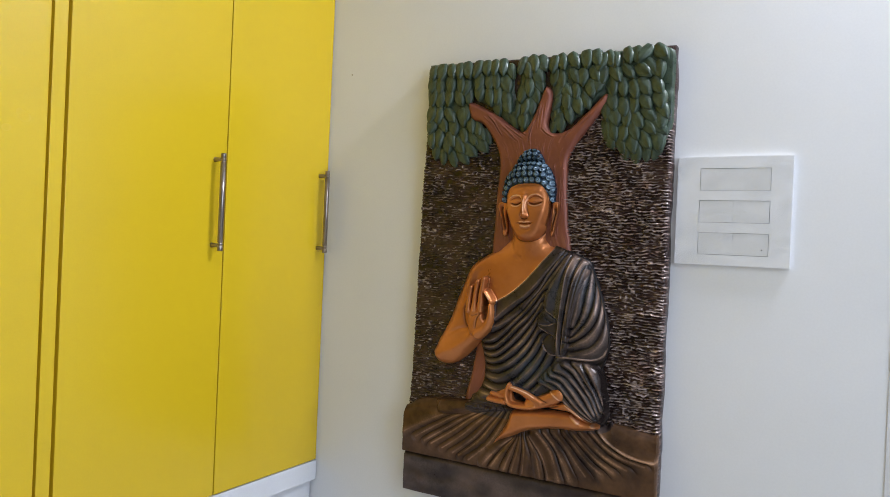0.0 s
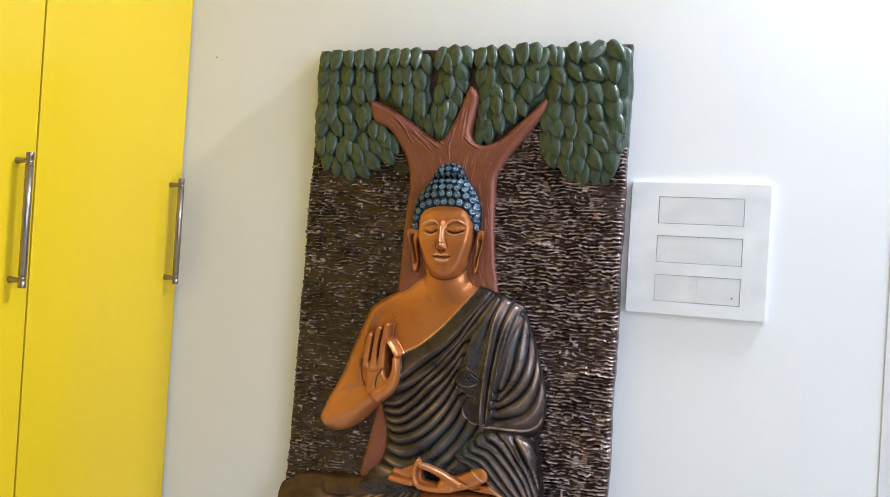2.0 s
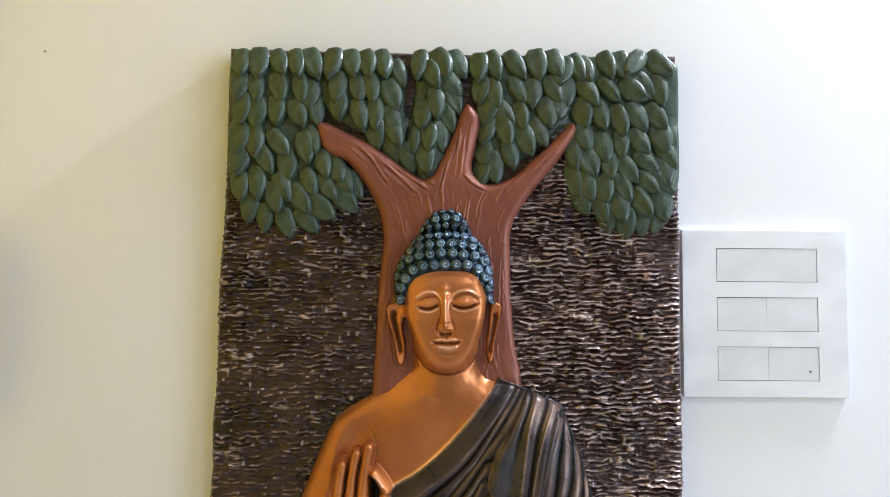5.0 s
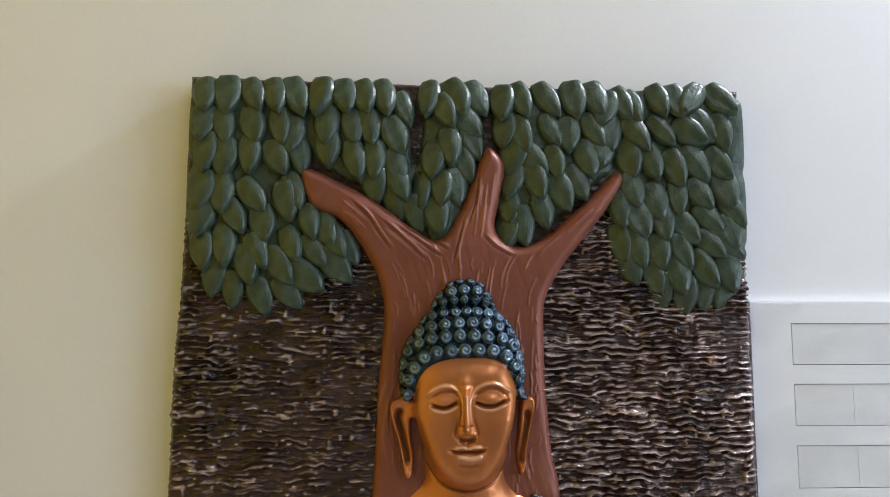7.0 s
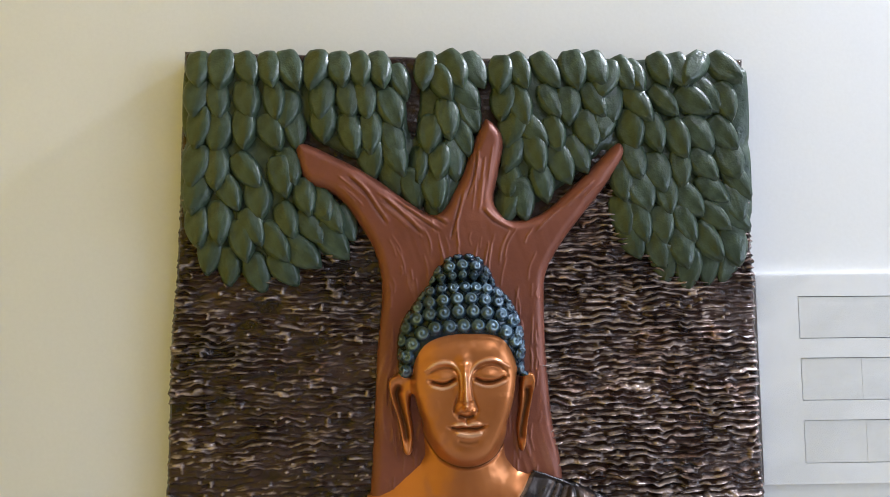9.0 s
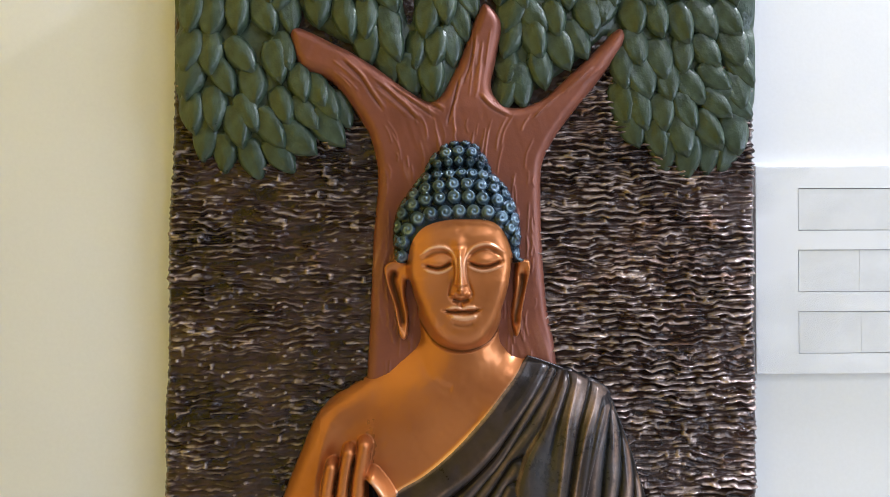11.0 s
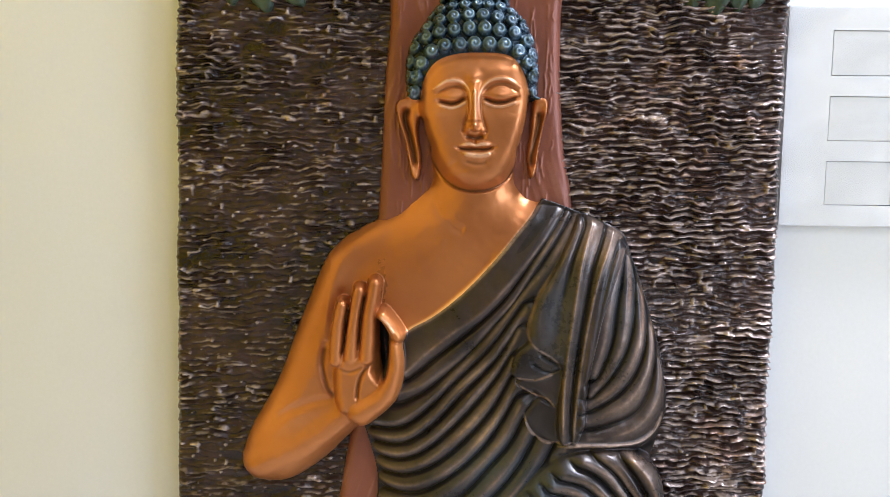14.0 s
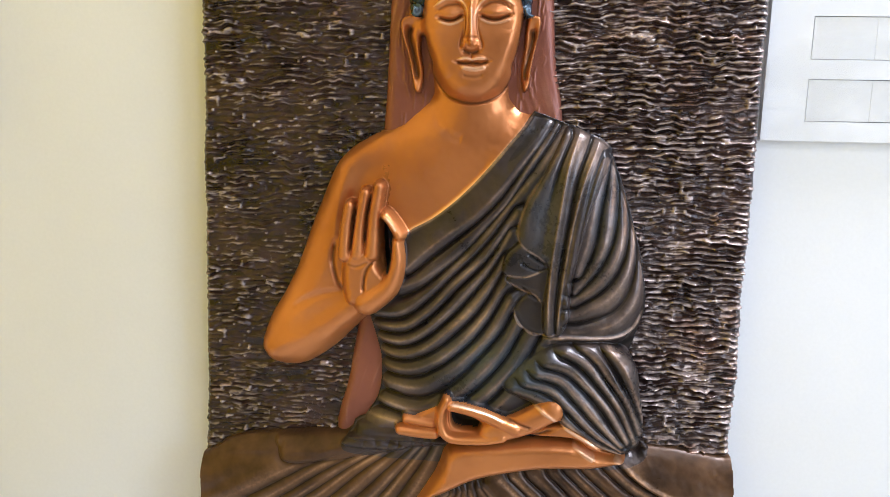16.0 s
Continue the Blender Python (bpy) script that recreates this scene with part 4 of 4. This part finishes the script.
# the sleeve fans out over the forearm
FAN = [(20, 948), (60, 990), (110, 998), (160, 985), (172, 940), (178, 900), (168, 878), (154, 870), (124, 881), (97, 896), (77, 912), (57, 926), (36, 936)]
fig.swell(FAN, 0.015, 0.024, CLOTH, 0.033)
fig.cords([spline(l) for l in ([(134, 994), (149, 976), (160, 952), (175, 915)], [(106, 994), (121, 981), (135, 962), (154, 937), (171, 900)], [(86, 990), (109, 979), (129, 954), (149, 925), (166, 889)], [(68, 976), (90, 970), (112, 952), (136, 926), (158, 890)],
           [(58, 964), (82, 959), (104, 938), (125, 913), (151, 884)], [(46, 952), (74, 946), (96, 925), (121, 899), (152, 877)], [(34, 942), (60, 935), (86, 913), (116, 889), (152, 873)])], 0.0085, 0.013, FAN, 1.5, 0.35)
fig.line([(40, 934), (57, 927), (77, 913), (97, 897), (124, 882), (154, 871)], 0.0018, 0.0018, 0.9)

# ears
for ear, inner in (([(-76, 1340), (-87, 1346), (-98, 1344), (-103, 1336), (-100, 1320), (-94, 1302), (-90, 1281), (-87, 1267), (-81, 1263), (-76, 1270), (-75, 1290), (-78, 1312)], [(-88, 1335), (-93, 1326), (-89, 1310), (-84, 1290), (-82, 1276)]),
                   ([(30, 1340), (38, 1347), (46, 1345), (48, 1336), (44, 1315), (40, 1293), (38, 1274), (33, 1265), (28, 1270), (25, 1290), (28, 1312)], [(38, 1334), (39, 1322), (35, 1304), (32, 1288), (32, 1276)])):
    fig.swell(ear, 0.024, 0.004, FLESH)
    fig.line(inner, 0.0039, -0.0095)
    fig.line(ear, 0.0019, 0.0044, 1.2)

# hair: cap, top knot and rows of curls
CAP = [(-84, 1338), (-92, 1346), (-94, 1372), (-91, 1393), (-82, 1410), (-70, 1426), (-62, 1437), (-40, 1444), (-24, 1445), (-8, 1444), (9, 1436), (23, 1421), (32, 1405), (38, 1383), (38, 1352), (33, 1340), (-25, 1350)]
KNOT = [(-62, 1432), (-59, 1444), (-50, 1457), (-39, 1465), (-24, 1468), (-9, 1465), (2, 1453), (9, 1434), (-8, 1430), (-24, 1429), (-44, 1430)]
fig.swell(CAP, 0.038, 0.036, CURL)
fig.swell(KNOT, 0.026, 0.016, CURL)
fig.line([(-66, 1432), (-45, 1438), (-24, 1439), (-2, 1438), (14, 1430)], 0.0030, -0.0032)
# face
FACE = [(-23, 1257), (-46, 1265), (-65, 1289), (-76, 1321), (-76, 1352), (-66, 1373), (-49, 1382), (-22, 1385), (7, 1382), (21, 1367), (28, 1342), (25, 1315), (16, 1288), (0, 1265)]
line = spline(FACE, True)
w = fig.window(line, 0.002)
fig.H[w] = np.where(fig.inside(w, line), np.minimum(fig.H[w], 0.0315), fig.H[w])
fig.swell(FACE, 0.0135, 0.028, FLESH, 0.032)
fig.blend(-0.024, 1.320, 0.046, 0.052, FLESH, 50)
# features
fig.line([(-68, 1330), (-66, 1300), (-50, 1275)], 0.012, 0.0016)
fig.line([(18, 1330), (15, 1300), (0, 1275)], 0.012, 0.0016)
for lid, fold, brow in (([(-61, 1340), (-50, 1337), (-42, 1338), (-33, 1343)], [(-62, 1346), (-50, 1352), (-38, 1352), (-31, 1345)], [(-65, 1350), (-53, 1357), (-40, 1357), (-32, 1349), (-30.5, 1336), (-31, 1322)]),
                        ([(-18, 1343), (-8, 1339), (3, 1339), (16, 1344)], [(-18, 1348), (-6, 1355), (6, 1355), (15, 1348)], [(18, 1353), (3, 1360), (-11, 1358), (-19, 1350), (-21.5, 1336), (-20, 1322)])):
    cx, cz = (lid[1][0] + lid[2][0]) / 2000, lid[1][1] / 1000 + 0.0055
    fig.H += np.where(fig.paint == FLESH, -0.0034 * np.exp(-((fig.X - cx) / 0.020) ** 2 - ((fig.Z - cz - 0.001) / 0.013) ** 2), 0)
    fig.H += np.where(fig.paint == FLESH, 0.0042 * np.exp(-((fig.X - cx) / 0.012) ** 2 - ((fig.Z - cz) / 0.0060) ** 2), 0)
    fig.line(lid, 0.0016, -0.0048)
    fig.line([(x, z - 4) for x, z in lid], 0.0015, 0.0013, 0.8)
    fig.line(fold, 0.0014, -0.0020)
    fig.line(brow, 0.0015, 0.0026, 0.9)
fig.line([(-27, 1360), (-26, 1336), (-25, 1318)], 0.0055, 0.0062)
fig.line([(-26, 1350), (-25.5, 1330), (-25, 1314)], 0.0022, 0.0052, 0.9)
fig.line([(-32.5, 1346), (-31.5, 1330), (-36, 1314), (-36, 1309)], 0.0014, -0.0022)
fig.line([(-19, 1346), (-19.5, 1330), (-14.5, 1314), (-14.5, 1309)], 0.0014, -0.0022)
fig.line([(-25, 1317), (-25, 1311)], 0.0044, 0.0046)
fig.line([(-32.5, 1313), (-31.5, 1310)], 0.0030, 0.0040)
fig.line([(-18.5, 1313), (-17.5, 1310)], 0.0030, 0.0040)
fig.line([(-34, 1307), (-25, 1304.5), (-16, 1307)], 0.0022, -0.0034)
fig.line([(-25, 1303), (-24.5, 1299)], 0.0016, -0.0016)
fig.line([(-39, 1297.5), (-30, 1299), (-24, 1297.5), (-18, 1299), (-9, 1298.5)], 0.0016, 0.0020, 1.2)
fig.line([(-36, 1291), (-29, 1289), (-22, 1288), (-15, 1289), (-9, 1291)], 0.0024, 0.0024, 1.1)
fig.line([(-43, 1296), (-33, 1294), (-24, 1294.5), (-15, 1294), (-5, 1297)], 0.0013, -0.0038)
fig.line([(-34, 1283), (-23, 1280.5), (-12, 1283)], 0.0026, -0.0013)
fig.H += np.where(fig.paint == FLESH, 0.0018 * np.exp(-((fig.X + 0.023) / 0.014) ** 2 - ((fig.Z - 1.270) / 0.008) ** 2), 0)
# edge of the jaw against the neck
fig.line([(-72, 1296), (-52, 1264), (-23, 1254), (6, 1264), (22, 1292)], 0.0016, -0.0030)

fig.smooth(1)
for _ in range(4):
    h = np.pad(fig.H, 1, mode="edge")
    ring = np.stack([h[:-2, 1:-1], h[2:, 1:-1], h[1:-1, :-2], h[1:-1, 2:]])
    fig.H = np.where((ring.max(0) - ring.min(0) > 0.0042) & (fig.paint > 0), 0.4 * fig.H + 0.6 * ring.mean(0), fig.H)
low = fig.Z < 0.955
for _ in range(2):
    sharp = fig.H.copy()
    fig.smooth(1)
    fig.H = np.where(low, fig.H, sharp)
fig.H = np.where((fig.paint == CLOTH) & (fig.Z > 0.87), np.maximum(fig.H, 0.0165), fig.H)
# rows of curls
ROWS = (([(-83, 1348), (-82, 1366), (-74, 1381), (-56, 1391), (-24, 1393), (6, 1391), (24, 1380), (32, 1366), (34, 1350)], 0.0074), ([(-91, 1350), (-91, 1375), (-83, 1394), (-62, 1404), (-24, 1407), (12, 1404), (29, 1392), (36, 1372)], 0.0073),
        ([(-84, 1404), (-66, 1415), (-24, 1420), (18, 1415), (31, 1402)], 0.0069), ([(-70, 1424), (-50, 1430), (-24, 1432), (2, 1430), (20, 1421)], 0.0062), ([(-58, 1439), (-24, 1443), (6, 1438)], 0.0052),
        ([(-53, 1450), (-24, 1454), (1, 1449)], 0.0064), ([(-42, 1462), (-24, 1466), (-7, 1462)], 0.0054))
spots = []
for points, size in ROWS:
    row = spline(points)
    run = np.concatenate([[0], np.cumsum(np.hypot(*np.diff(row, axis=0).T))])
    for d in np.linspace(0, run[-1], max(2, round(run[-1] / (1.93 * size)) + 1)):
        spots.append((np.interp(d, run, row[:, 0]), np.interp(d, run, row[:, 1]), size, points is ROWS[0][0]))
jitter = np.random.RandomState(12)
# gaps between the curls start darker
fig.brush = np.where(fig.paint == CURL, -0.6, fig.brush)
for cx, cz, size, first in spots:
    i, j = int((cz - fig.zs[0]) / fig.step), int((cx - fig.xs[0]) / fig.step)
    if not (0 < i < len(fig.zs) - 1 and 0 < j < len(fig.xs) - 1) or (fig.paint[i, j] != CURL and not first):
        continue
    cx, cz = cx + jitter.uniform(-0.0006, 0.0006), cz + jitter.uniform(-0.0006, 0.0006)
    a = slice(max(i - 11, 0), i + 12), slice(max(j - 11, 0), j + 12)
    dx, dz = fig.X[a] - cx, fig.Z[a] - cz
    r = np.hypot(dx, dz) / size
    if first:
        grown = (r < 1) & (fig.paint[a] == FLESH)
        fig.paint[a] = np.where(grown, CURL, fig.paint[a])
    swirl = 0.5 + 0.5 * np.cos(2 * math.pi * (r * 1.45 - np.arctan2(dz, dx) / (2 * math.pi)) + jitter.uniform(-1.2, 1.2))
    on = (r < 1) & (fig.paint[a] == CURL)
    fig.H[a] += np.where(on, 0.0080 * np.clip(1 - r ** 3, 0, 1) ** 0.5 - 0.0022 * (1 - swirl) * (r < 0.88), 0)
    fig.brush[a] = np.where(on, np.maximum(fig.brush[a], jitter.uniform(0.6, 1.2) * (0.35 + 0.65 * swirl) * np.clip(2.2 * (0.98 - r), 0, 1)), fig.brush[a])
cloth = fig.paint == CLOTH
# thin random wash over the robe, more on the hanging end; shoulder highlight painted in
wash_highlight = 0.06 * lattice_noise(fig.X, fig.Z, 0.045, 0.05, 64) + 0.55 * np.exp(-((fig.X - 0.100) / 0.030) ** 2 - ((fig.Z - 1.205) / 0.026) ** 2) + 0.18 * np.exp(-((fig.X - 0.060) / 0.028) ** 2 - ((fig.Z - 1.130) / 0.055) ** 2) + 0.12 * np.exp(-((fig.X - 0.130) / 0.030) ** 2 - ((fig.Z - 1.030) / 0.030) ** 2)
fig.brush = np.where(cloth & (fig.brush > -0.2), np.maximum(fig.brush, 0) + wash_highlight, fig.brush)
# blue-grey tint mixed into the robe's colour in four soft patches
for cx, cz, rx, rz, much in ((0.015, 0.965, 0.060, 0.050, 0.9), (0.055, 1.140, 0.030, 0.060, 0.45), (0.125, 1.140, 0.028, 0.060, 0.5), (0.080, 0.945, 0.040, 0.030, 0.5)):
    fig.blue_tint = np.maximum(fig.blue_tint, much * np.exp(-((fig.X - cx) / rx) ** 2 - ((fig.Z - cz) / rz) ** 2) * (0.5 + 0.7 * lattice_noise(fig.X, fig.Z, 0.03, 0.03, 63)))
fig.H += np.where(cloth, 0.0006 * (lattice_noise(fig.X, fig.Z, 0.012, 0.012, 61) - 0.5), 0) + 0.0004 * (lattice_noise(fig.X, fig.Z, 0.006, 0.006, 62) - 0.5) * (fig.paint > 0)
keep = (fig.paint > 0) & (fig.X > left_edge(fig.Z) - 0.001) & (fig.X < right_edge(fig.Z) + 0.001)
lookup = np.clip(np.minimum(fig.paint[:-1, :-1], fig.paint[1:, 1:]), 1, 5) - 1
# darker outline round the figure, three cells wide
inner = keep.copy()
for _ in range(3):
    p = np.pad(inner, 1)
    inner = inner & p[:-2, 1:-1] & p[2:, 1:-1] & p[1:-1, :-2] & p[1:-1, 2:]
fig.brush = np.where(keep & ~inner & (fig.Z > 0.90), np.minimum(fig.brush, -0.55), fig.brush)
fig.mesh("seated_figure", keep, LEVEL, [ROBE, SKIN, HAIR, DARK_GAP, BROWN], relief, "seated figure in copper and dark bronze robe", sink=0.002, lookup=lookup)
